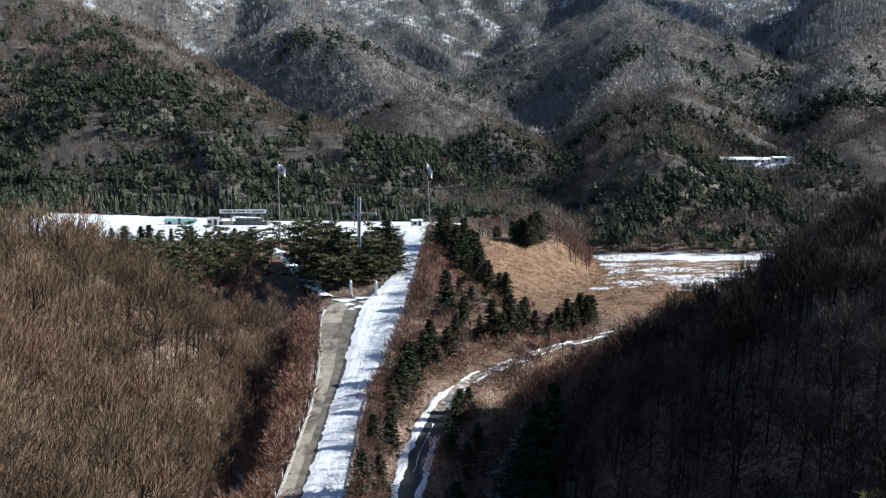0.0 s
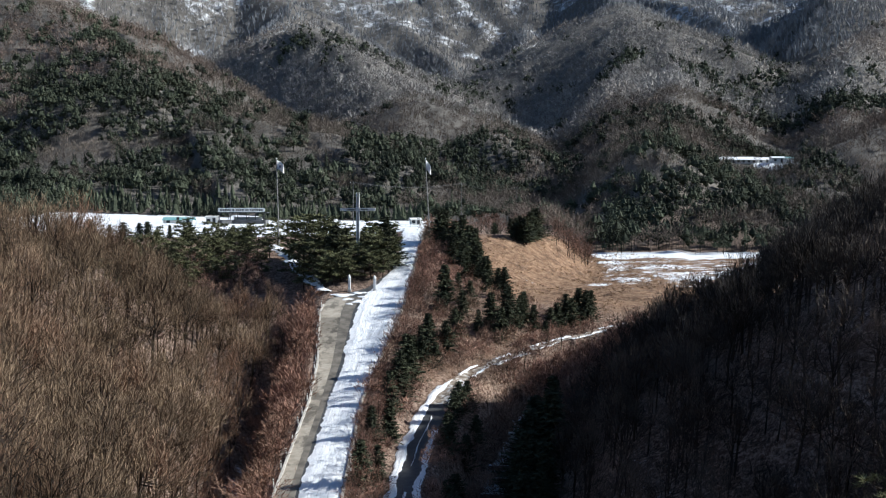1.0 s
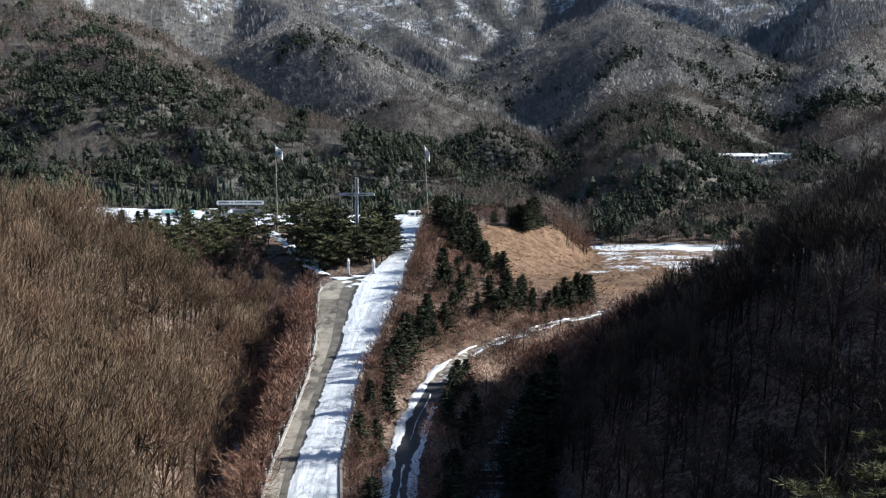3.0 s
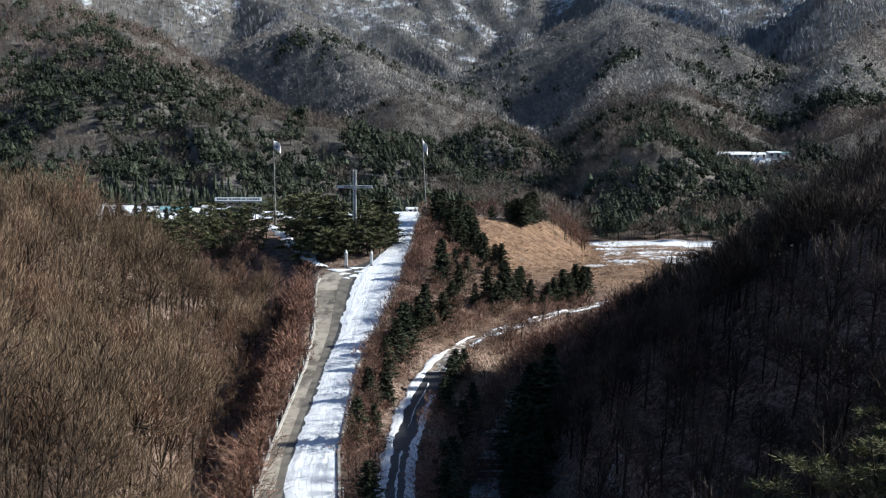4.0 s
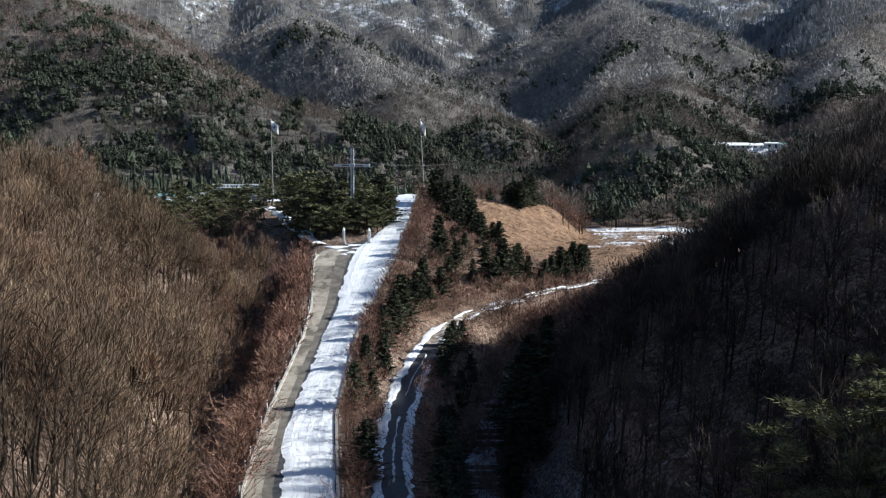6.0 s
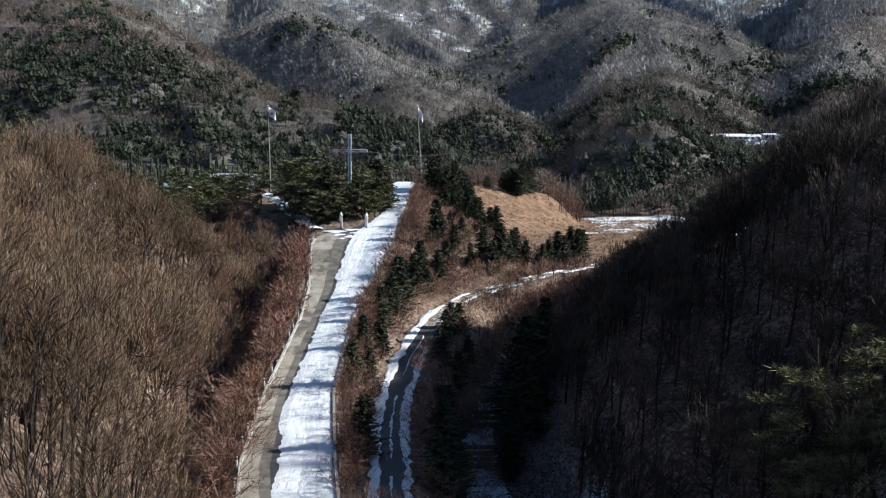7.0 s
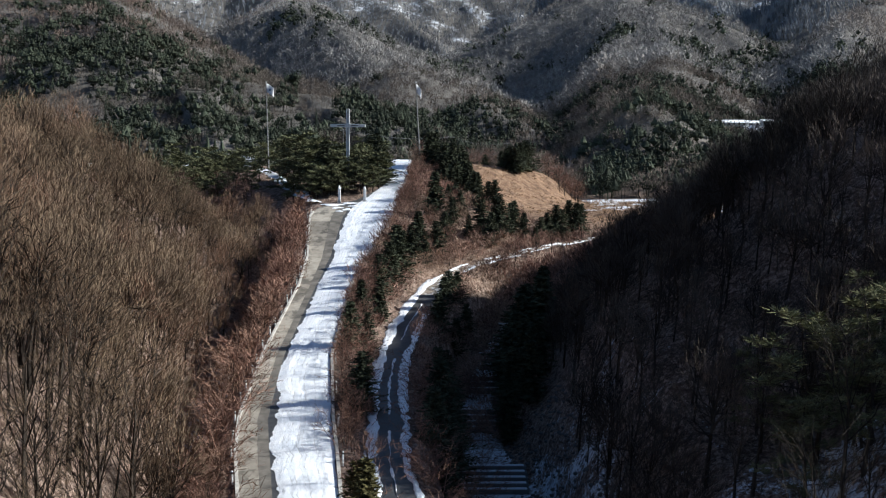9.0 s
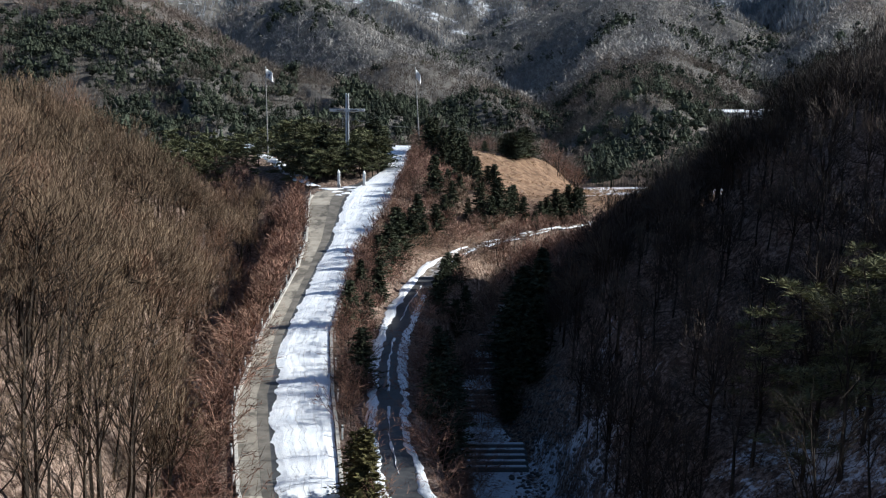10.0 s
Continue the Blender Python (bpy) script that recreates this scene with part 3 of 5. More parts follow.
def bare_tree(seed, tall=9.0, limbs=10, subs=5, twigs=5, w=0.019, start=0.32, spread=1.0, woody=False, fan=False):
    b = Build(seed)
    r = b.r
    pts = [Vector((0, 0, -0.4))]
    for k in range(4):
        pts.append(pts[-1] + Vector((r.uniform(-0.18, 0.18), r.uniform(-0.18, 0.18), (tall * 0.8 + 0.4) / 4)))
    rad_ = lambda u: (0.0175 if fan else 0.012) * tall * (1 - 0.8 * u)
    for k in range(4):
        b.tube(0, pts[k], pts[k + 1], rad_(k / 4), rad_((k + 1) / 4), 4)
    for k in range(limbs):
        u = start + (0.97 - start) * (k + r.random()) / limbs
        i = min(3, int(u * 4))
        p = pts[i].lerp(pts[i + 1], u * 4 - i)
        az = k * 2.4 + r.uniform(-0.5, 0.5)
        ln = tall * (0.18 + 0.32 * (1 - u)) * r.uniform(0.75, 1.25)
        t0 = radians(r.uniform(26, 52)) + 0.25 * u
        if fan:
            t0, ln = t0 + 0.22, tall * (0.26 + 0.22 * (1 - u)) * r.uniform(0.8, 1.2)
        m = p + way(az, t0) * ln * 0.5 * spread
        e = m + way(az + r.uniform(-0.3, 0.3), min(1.4, t0 + 0.4)) * ln * 0.55
        g0 = 1.4 if fan else 1.0
        b.tube(0, p, m, 0.055 * g0 * (1.2 - u), 0.036 * g0 * (1.2 - u))
        b.tube(0, m, e, 0.036 * g0 * (1.2 - u), 0.0)
        for j in range(subs):
            s = r.uniform(0.45 if fan else 0.2, 1.0)
            q = p.lerp(m, s * 2) if s < 0.5 else m.lerp(e, s * 2 - 1)
            a2 = az + r.uniform(-1.3, 1.3)
            l2 = ln * r.uniform(0.35, 0.6)
            g = q + way(a2, r.uniform(0.25, 1.2)) * l2
            b.tube(0 if woody else j % 2, q, g, 0.024 if woody else 0.028, 0.0)
            for _ in range(twigs):
                h = q.lerp(g, r.uniform(0.15, 1.0))
                d = way(a2 + r.uniform(-1.4, 1.4), r.uniform(0.2, 1.4))
                if fan:
                    d = (Vector((h.x, h.y, 1.3 * (h.z - 0.45 * tall))).normalized() + Vector((r.uniform(-1, 1), r.uniform(-1, 1), r.uniform(-0.5, 1))) * 0.7).normalized()
                b.blade(1, h, h + d * l2 * r.uniform(0.5, 1.1) * (0.5 if fan else 1.0), w, Vector((h.x, h.y, 0.5 * (h.z - 0.6 * tall))).normalized())
    return b


def crown_tree(seed, tall=8.5, limbs=14, subs=4, twigs=11, w=0.022, wide=0.36, reach=0.75):
    """A bare tree with a round crown: limbs fan out to its outside, fine twigs radiate from them."""
    b = Build(seed)
    r = b.r
    p0, p1 = Vector((0, 0, -0.5)), Vector((r.uniform(-0.3, 0.3), r.uniform(-0.3, 0.3), tall * 0.34))
    p2 = p1 + Vector((r.uniform(-0.3, 0.3), r.uniform(-0.3, 0.3), tall * 0.3))
    b.tube(0, p0, p1, 0.014 * tall, 0.010 * tall, 4)
    b.tube(0, p1, p2, 0.010 * tall, 0.004 * tall, 4)
    mid = Vector((0, 0, tall * 0.42))
    shell = lambda az, el, f: mid + Vector((math.cos(az) * math.cos(el) * tall * wide * f, math.sin(az) * math.cos(el) * tall * wide * f, math.sin(el) * tall * 0.54 * f))
    for k in range(limbs):
        az, el = k * 2.4 + r.uniform(-0.4, 0.4), 0.1 + 1.35 * ((k + r.random()) / limbs)
        p = p1.lerp(p2, r.uniform(-0.15, 0.8))
        e = shell(az, el, r.uniform(0.55, 0.85))
        m = p.lerp(e, 0.5) - Vector((0, 0, 0.03 * tall))
        b.tube(0, p, m, 0.0055 * tall, 0.0040 * tall)
        b.tube(0, m, e, 0.0040 * tall, 0.0)
        for j in range(subs):
            q = p.lerp(m, 0.7).lerp(e, r.uniform(0.0, 0.95))
            g = shell(az + r.uniform(-0.6, 0.6), el + r.uniform(-0.35, 0.35), r.uniform(0.7, 1.05))
            b.tube(j % 2, q, g, 0.024, 0.0)
            for _ in range(twigs):
                h = q.lerp(g, r.uniform(0.1, 1.0)) + Vector((r.uniform(-0.3, 0.3), r.uniform(-0.3, 0.3), r.uniform(-0.3, 0.3)))
                out = (h - mid).normalized()
                d = (out + Vector((r.uniform(-0.6, 0.6), r.uniform(-0.6, 0.6), 0.3 + r.uniform(-0.4, 0.6)))).normalized()
                b.blade(1, h, h + d * reach * r.uniform(0.5, 1.1), w, out)
    return b


def conifer(seed, tall=8.0, wide=1.9, boughs=165, spray=6, droop=0.15):
    b = Build(seed)
    r = b.r
    b.tube(0, Vector((0, 0, -0.4)), Vector((0, 0, tall * 0.5)), 0.13, 0.08, 5)
    b.tube(0, Vector((0, 0, tall * 0.5)), Vector((0, 0, tall)), 0.08, 0.0, 5)
    b.spire(1, tall, wide * 0.46, 9, 6)
    for k in range(boughs):
        u = 0.06 + 0.92 * (k + r.random()) / boughs
        az = k * 2.4 + r.uniform(-0.5, 0.5)
        ln = wide * (1 - u) ** 0.8 * r.uniform(0.4, 1.3) * (1 + 0.3 * math.sin(az * 2 + seed)) + 0.2
        p = Vector((0, 0, u * tall))
        e = p + way(az, r.uniform(-0.2, 0.55) - droop * (1 - u)) * ln
        b.tube(1, p, e, 0.06, 0.0)
        for s in range(spray):
            f = (s + 0.8) / spray
            h = p.lerp(e, f)
            for side in (-1, 1):
                t = h + way(az + side * r.uniform(0.25, 1.0), r.uniform(-0.6, 0.6)) * (0.25 + 0.32 * ln * (1.15 - f))
                b.blade(1, h, t, 0.105, way(az, 0.5))
    return b


def pine(seed, tall=9.0, limbs=14, clumps=5, needles=22, size=0.85, w=0.10):
    b = Build(seed)
    r = b.r
    pts = [Vector((0, 0, -0.4))]
    for k in range(4):
        pts.append(pts[-1] + Vector((r.uniform(-0.3, 0.3), r.uniform(-0.3, 0.3), tall * 0.93 / 4 + 0.1)))
    for k in range(4):
        b.tube(0, pts[k], pts[k + 1], 0.16 - 0.033 * k, 0.127 - 0.033 * k, 5)
    for k in range(limbs):
        u = 0.22 + 0.76 * (k + r.random() * 0.7) / limbs
        i = min(3, int(u * 4))
        p = pts[i].lerp(pts[i + 1], u * 4 - i)
        az = k * 2.4 + r.uniform(-0.4, 0.4)
        ln = tall * (0.12 + 0.22 * (1 - u)) * r.uniform(0.8, 1.25)
        e = p + way(az, r.uniform(0.0, 0.4)) * ln
        b.tube(0, p, e, 0.05, 0.015)
        for j in range(clumps):
            c = p.lerp(e, r.uniform(0.45, 1.05)) + Vector((r.uniform(-0.5, 0.5), r.uniform(-0.5, 0.5), r.uniform(-0.2, 0.6)))
            for _ in range(needles):
                d = way(r.uniform(0, 6.3), r.uniform(-0.5, 1.0))
                h = c + Vector((d.x, d.y, d.z * 0.75)) * size * r.uniform(0.1, 0.6)
                b.blade(1, h, h + Vector((d.x, d.y, d.z * 0.6 + 0.15)) * size * r.uniform(0.45, 0.85), w, (Vector((c.x, c.y, 0.8)).normalized() + d) * 0.5)
    return b


def shrub(seed, tall=2.6, stems=8, subs=5, twigs=4, w=1.0):
    b = Build(seed)
    r = b.r
    for k in range(stems):
        az = k * 2.4 + r.uniform(-0.5, 0.5)
        p = way(az, 0) * r.uniform(0, 0.35) + Vector((0, 0, -0.2))
        ln = tall * r.uniform(0.7, 1.1)
        e = p + way(az, r.uniform(0.55, 1.3)) * ln
        b.tube(0, p, e, 0.025, 0.0)
        for j in range(subs):
            q = p.lerp(e, r.uniform(0.3, 1))
            a2 = az + r.uniform(-1.6, 1.6)
            l2 = ln * r.uniform(0.25, 0.45)
            g = q + way(a2, r.uniform(-0.1, 1.1)) * l2
            b.blade(1, q, g, 0.02 * w)
            for _ in range(twigs):
                h = q.lerp(g, r.uniform(0.2, 1))
                b.blade(1, h, h + way(a2 + r.uniform(-1.7, 1.7), r.uniform(-0.3, 1.2)) * l2 * 0.7, 0.014 * w)
    return b


def brush(seed, tall=2.8, n=150):
    return clump(seed, tall, n, 0.032, 0.05, 0.48, 0.5, 2 + seed % 2)


def tone_attribute(me, values):
    at = me.attributes.new("tone", "FLOAT", "POINT")
    at.data.foreach_set("value", np.asarray(values, np.float32))


def stamp(name, variants, x, y, z, scale, material, label, category, seed=0, lean=0.0):
    """One object of many plants: every place takes a variant, turned and scaled; lean: how far it leans to +x."""
    rng = np.random.default_rng(seed)
    turn, pick, tone = rng.uniform(0, 6.2832, len(x)), rng.integers(0, len(variants), len(x)), rng.random(len(x))
    V, F, T, off = [], [], [], 0
    for k, (v, f) in enumerate(variants):
        m = pick == k
        n = int(m.sum())
        if not n or not len(v):
            continue
        c, s, sc = np.cos(turn[m])[:, None], np.sin(turn[m])[:, None], scale[m][:, None]
        px = (v[None, :, 0] * c - v[None, :, 1] * s + lean * v[None, :, 2]) * sc + x[m][:, None]
        py = (v[None, :, 0] * s + v[None, :, 1] * c) * sc + y[m][:, None]
        pz = v[None, :, 2] * sc + z[m][:, None]
        V.append(np.stack([px, py, pz], -1).reshape(-1, 3))
        F.append((f[None] + (np.arange(n) * len(v))[:, None, None] + off).reshape(-1, 3))
        T.append(np.repeat(tone[m], len(v)))
        off += n * len(v)
    me = mesh_of(name, np.concatenate(V), np.concatenate(F), material)
    tone_attribute(me, np.concatenate(T))
    return tagged(new(name, me), label, category, kind="stuff")


def part(name, bm, material, parent, label=""):
    """One mesh object under a thing or a part; bm: a bmesh, or a mesh that is shared."""
    if isinstance(bm, bmesh.types.BMesh):
        me = bpy.data.meshes.new(name)
        bm.to_mesh(me)
        bm.free()
        me.materials.append(material)
    else:
        me = bm
    ob = new(name, me)
    ob.parent = parent
    return tagged(ob, label)


def plant(name, build, wood_mat, crown_mat, m, label, category, group, seed=0):
    """A tree as a thing of its own: a trunk with limbs, and a crown."""
    ob = tagged(new(name), label, category, group)
    ob.matrix_basis = m
    for k, (nm, mt) in enumerate((("trunk", wood_mat), ("crown", crown_mat))):
        v, f = build.arrays(k)
        me = mesh_of(nm, v, f, mt)
        tone_attribute(me, np.full(len(v), 0.35 + 0.3 * ((seed * 0.618) % 1)))
        part(nm, me, mt, ob)
    return ob


def scatter(x0, x1, y0, y1, gap, seed):
    """Places in a jittered grid."""
    rng = np.random.default_rng(seed)
    nx, ny = int((x1 - x0) / gap), int((y1 - y0) / gap)
    X, Y = np.meshgrid(np.arange(nx), np.arange(ny))
    return x0 + (X.ravel() + rng.uniform(0.05, 0.95, X.size)) * gap, y0 + (Y.ravel() + rng.uniform(0.05, 0.95, X.size)) * gap


def off_roads(x, y, margin):
    ok = np.ones(x.shape, bool)
    for a, r in ((RAMP_A, 3), (LANE_A, 2)):
        inside = (x > on_path(a, y, 1) - margin) & (x < on_path(a, y, r) + margin) & (y < a[-1, 0] + 3)
        ok &= ~inside
    return ok


def clump(seed, tall, n, w, base=0.35, fat=0.30, length=0.0, blobs=1):
    """A far tree: a stem and a crown of twigs, or of needle sprays where no length is given."""
    b = Build(seed)
    r = b.r
    b.tube(0, Vector((0, 0, -0.5)), Vector((0, 0, tall * 0.7)), 0.013 * tall, 0.0, 3)
    mid, hh = tall * (1 + base) / 2, tall * (1 - base) / 2
    heads = [(Vector((0, 0, mid)), 1.0)] if blobs == 1 else [(Vector((math.cos(k * 2.4) * tall * fat * 0.42, math.sin(k * 2.4) * tall * fat * 0.42, mid + hh * r.uniform(-0.5, 0.4))), r.uniform(0.55, 0.75)) for k in range(blobs)]
    if not length:
        for c, f in heads:
            v0 = len(b.v[1])
            b.v[1].extend(c + Vector((math.cos(1.0472 * k) * tall * fat * f * r.uniform(0.42, 0.62), math.sin(1.0472 * k) * tall * fat * f * r.uniform(0.42, 0.62), -0.2 * hh * f)) for k in range(6))
            b.v[1].extend((c + Vector((0, 0, hh * f * 0.6)), c - Vector((0, 0, hh * f * 0.6))))
            b.f[1].extend((v0 + k, v0 + (k + 1) % 6, v0 + 6) for k in range(6))
            b.f[1].extend((v0 + (k + 1) % 6, v0 + k, v0 + 7) for k in range(6))
    for k in range(n):
        c, f = heads[k % len(heads)]
        d = way(k * 2.4 + r.uniform(-0.5, 0.5), math.asin(r.uniform(-0.7, 1.0)))
        g = f * r.uniform(0.7, 1.1)
        p = c + Vector((d.x * tall * fat * g, d.y * tall * fat * g, d.z * hh * g))
        out = Vector((d.x, d.y, d.z + 0.15)).normalized()
        if length:
            q = Vector((d.x + r.uniform(-0.6, 0.6), d.y + r.uniform(-0.6, 0.6), 0.7 + 0.5 * d.z + r.uniform(-0.3, 0.3))).normalized()
            b.blade(1, p - q * length * 0.5, p + q * length * r.uniform(0.4, 0.7), w, out)
        else:
            b.leaf(1, p, out, w)
    return b


def slim_tree(seed, tall, n, w, fat):
    """A tree on the far mountains: a stem and a narrow crown of steep limbs."""
    b = Build(seed)
    r = b.r
    b.tube(0, Vector((0, 0, -0.5)), Vector((0, 0, tall)), 0.024 * tall, 0.0, 3)
    for k in range(n):
        az = k * 2.4 + r.uniform(-0.5, 0.5)
        p = way(az, 0) * tall * 0.13 * r.random() + Vector((0, 0, tall * r.uniform(0.05, 0.5)))
        b.blade(1, p, p + way(az, r.uniform(1.0, 1.45)) * tall * fat * r.uniform(0.8, 1.3), w, way(az, 0.3))
    return b


def far_cone(seed, tall, rows, per, w, wide, solid=False):
    """A far conifer: rows of drooping boughs."""
    b = Build(seed)
    r = b.r
    b.tube(0, Vector((0, 0, -0.5)), Vector((0, 0, tall)), 0.014 * tall, 0.0, 3)
    if solid:
        b.spire(1, tall, wide * 0.8, 3, 6)
    for k in range(rows):
        u = 0.12 + 0.8 * k / rows
        for j in range(per):
            az = 6.2832 * (j + r.random() * 0.6) / per + k
            p = Vector((0, 0, tall * (u + 0.12)))
            b.blade(1, p, Vector((0, 0, tall * u)) + way(az, r.uniform(-0.15, 0.2)) * wide * (1.08 - u) * r.uniform(0.75, 1.2), w * (1.1 - u), way(az, 0.6))
    return b


# the two wooded slopes that frame the valley
wood = [bare_tree(k, tall=8.5 + k % 3, limbs=12, subs=6, twigs=7, w=0.010, start=0.47, spread=1.05 + 0.1 * (k % 3), woody=True, fan=True) for k in range(8)]
dense = [crown_tree(20 + k, 8.0 + k % 3, wide=0.34 + 0.03 * (k % 3), w=0.026) for k in range(7)]
sparse = [crown_tree(30 + k, 8.0 + k % 3, limbs=12, wide=0.37, w=0.026) for k in range(5)]
SLOPES = (("sunlit", scatter(-75, -12, 46, 182, 2.9, 1), lambda x, y: x < left_foot(y), "bare brown deciduous tree on the sunlit slope", 92, lambda x, y: y < 60 - 0.25 * x),
          ("shaded", scatter(9, 85, 48, 178, 3.2, 2), lambda x, y: x > right_foot(y), "bare grey-brown deciduous tree on the shaded slope", 100, lambda x, y: y < 62 + 0.3 * x))
NEAR_TREES = []
for nm, (x, y), inside, label, seed, close in SLOPES:
    x2, y2 = scatter(x.min(), x.max(), 95, y.max(), 5.0 if seed < 95 else 6.0, seed + 5)
    x3, y3 = scatter(x.min(), x.max(), 46, 95, 3.8 if nm == "sunlit" else 7.0, seed + 6)
    x, y = np.concatenate([x, x2, x3]), np.concatenate([y, y2, y3])
    rw = np.random.default_rng(seed + 9).random(len(x))
    keep = inside(x, y) & ((y < 95) | (rw < (0.74 if nm == "sunlit" else 1.0)))
    if nm == "shaded":
        keep &= ~((x > 25) & (x < 52) & (y > 52) & (y < 72) & (rw > 0.35))
        keep &= (y > 68) | (np.abs(x / y - 0.32) > 0.09) | (rw < 0.25)
    keep &= (x > -0.47 * y) & (x < 0.42 * y)
    x, y = x[keep], y[keep]
    z, size = height(x, y), np.random.default_rng(seed).uniform(0.62, 1.25 if nm == "sunlit" else 1.08, len(x))
    single = close(x, y) & (np.abs(x) < 0.42 * y)
    NEAR_TREES += [(label, *q) for q in zip(x[single], y[single], z[single], size[single])]
    mid = ~single & (y < 72)
    back = ~single & (y >= 72)
    for pn, k, m in (("trunks", 0, M_BARK), ("twigs", 1, M_TWIG if nm == "sunlit" else M_SHADETWIG)):
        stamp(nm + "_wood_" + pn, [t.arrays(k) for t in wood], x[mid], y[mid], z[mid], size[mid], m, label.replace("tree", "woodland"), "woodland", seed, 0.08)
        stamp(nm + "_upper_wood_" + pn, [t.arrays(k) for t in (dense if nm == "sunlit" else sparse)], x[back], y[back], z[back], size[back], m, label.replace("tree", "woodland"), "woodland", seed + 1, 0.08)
masters = {}
for k, (label, x, y, z, size) in enumerate(NEAR_TREES[:300]):
    v = (k * 7 + int(x * 3)) % len(wood)
    m = pose(x, y, z, 0, 0, (k * 137) % 360) @ Matrix.Scale(size, 4)
    if (v, label) not in masters:
        masters[v, label] = plant("bare_tree", wood[v], M_BARK, M_TWIG if "sunlit" in label else M_SHADETWIG, m, label, "tree", "bare trees on the slopes", v)
    else:
        c = copy_thing(masters[v, label], Matrix())
        c.matrix_basis = m

# bare trees in the hollow below the plateau
hx, hy = scatter(-52, -21, 166, 216, 3.0, 81)
keep = (hx < left_foot(hy) + 4.5) & (hx < -24.5 - 0.34 * (hy - 180)) & ((hy > 182) | (hx > left_foot(hy) - 1))
hx, hy = hx[keep], hy[keep]
for pn, k, m in (("trunks", 0, M_BARK), ("twigs", 1, M_BRUSH)):
    stamp("hollow_wood_" + pn, [t.arrays(k) for t in dense], hx, hy, height(hx, hy), np.random.default_rng(82).uniform(0.35, 0.62, len(hx)), m, "dark reddish leafless woodland in the hollow below the plateau", "woodland", 83)

# shrubs on the banks
bush = [shrub(40 + k) for k in range(6)]
round_bush = [brush(50 + k) for k in range(6)]
x, y = scatter(-30, 46, 50, 260, 1.42, 3)
z = height(x, y)
bank = (x > left_foot(y) - 1) & (x < np.interp(y, [45, 135, 146, 165, 180, 188, 196, 205, 215, 235, 260], [3, 7, 18, 30, 40, 34, 14, 8, 4, 5, 10])) & off_roads(x, y, 0.8) & (off_roads(x, y, 1.0) | (y < 146) | (x < -3)) & ~((y > 178) & (x < -5))
clear = (y > 186) & (x > np.interp(y, [186, 200, 240], [8, 4, 3]))
gully_x = np.interp(y, [61, 85, 111, 129, 145, 160, 173, 186], [-16, -19.5, -22.5, -24, -25, -25.5, -26, -27])
bank &= (y > 186) | (x > gully_x + 1.8) | (np.random.default_rng(10).random(len(x)) < 0.12)
thin = np.where(clear, np.where(x > 8, 0.05, 0.4), 0.95) * (0.6 + 0.4 * smooth(-0.35, 0.1, fbm(x / 6, y / 6, 15, 2)))
keep = bank & (np.random.default_rng(9).random(len(x)) < thin)
ry = np.random.default_rng(33).uniform(147, 187, 26)
rx = on_path(LANE_A, ry, 2) + np.random.default_rng(34).uniform(0.5, 2.4, 26)
x, y, z = np.concatenate([x[keep], rx]), np.concatenate([y[keep], ry]), np.concatenate([z[keep], height(rx, ry)])
tallness = np.random.default_rng(8).uniform(0.5, 1.35, len(x)) * np.where(x < on_path(RAMP_A, y, 1), 1.35, np.where((y > 146) & (x > on_path(LANE_A, y, 2) + 3), 1.4, 1.0))
over = (y >= 112) & (x < on_path(RAMP_A, y, 1))
for nm, kinds, ok in (("shrub", bush, y < 112), ("bank_shrub", round_bush, (y >= 112) & ~over), ("wayside_shrub", round_bush, over)):
    for pn, k in (("_stems", 0), ("_twigs", 1)):
        stamp(nm + pn, [t.arrays(k) for t in kinds], x[ok], y[ok], z[ok], tallness[ok], M_BRUSH if nm == "bank_shrub" else M_RED, "leafless reddish-brown shrubs on the road banks", "shrubs", 8)

# dry grass on the knoll, the field and the sunny banks
def tuft(seed):
    b = Build(seed)
    for k in range(9):
        a = b.r.uniform(0, 6.3)
        p = way(a, 0) * b.r.uniform(0, 0.25)
        b.blade(1, p, p + way(a, b.r.uniform(0.5, 1.3)) * b.r.uniform(0.4, 0.9), 0.05)
    return b


x, y = scatter(-4, 62, 150, 330, 1.15, 61)
sa = straw_amount(x, y)
keep = (np.random.default_rng(62).random(len(x)) < sa * 0.75) & off_roads(x, y, 0.3) & (fbm(x / 7, y / 7, 63, 2) > -0.25)
x, y = x[keep], y[keep]
M_STRAW = foliage_material("dry_grass_blades", (0.18, 0.11, 0.062), (0.38, 0.26, 0.155), 0.3)
stamp("dry_grass", [tuft(k).arrays(1) for k in range(5)], x, y, height(x, y) - 0.05, np.random.default_rng(64).uniform(0.35, 0.9, len(x)), M_STRAW, "tussocks of dry yellow-brown grass", "grass", 65)

# low brush under the near trees
under = [clump(210 + k, 1.5, 34, 0.016, 0.0, 0.55, 0.8, 2) for k in range(5)]
for nm, x0, x1, inside, mt in (("sunlit", -32, -12, lambda x, y: x < left_foot(y), M_TWIG), ("shaded", 11, 36, lambda x, y: x > right_foot(y), M_SHADETWIG)):
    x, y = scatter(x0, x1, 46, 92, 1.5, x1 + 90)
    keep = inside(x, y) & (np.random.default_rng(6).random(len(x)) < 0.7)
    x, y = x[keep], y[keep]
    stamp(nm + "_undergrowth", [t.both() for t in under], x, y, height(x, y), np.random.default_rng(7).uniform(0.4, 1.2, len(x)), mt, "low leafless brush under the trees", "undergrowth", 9)

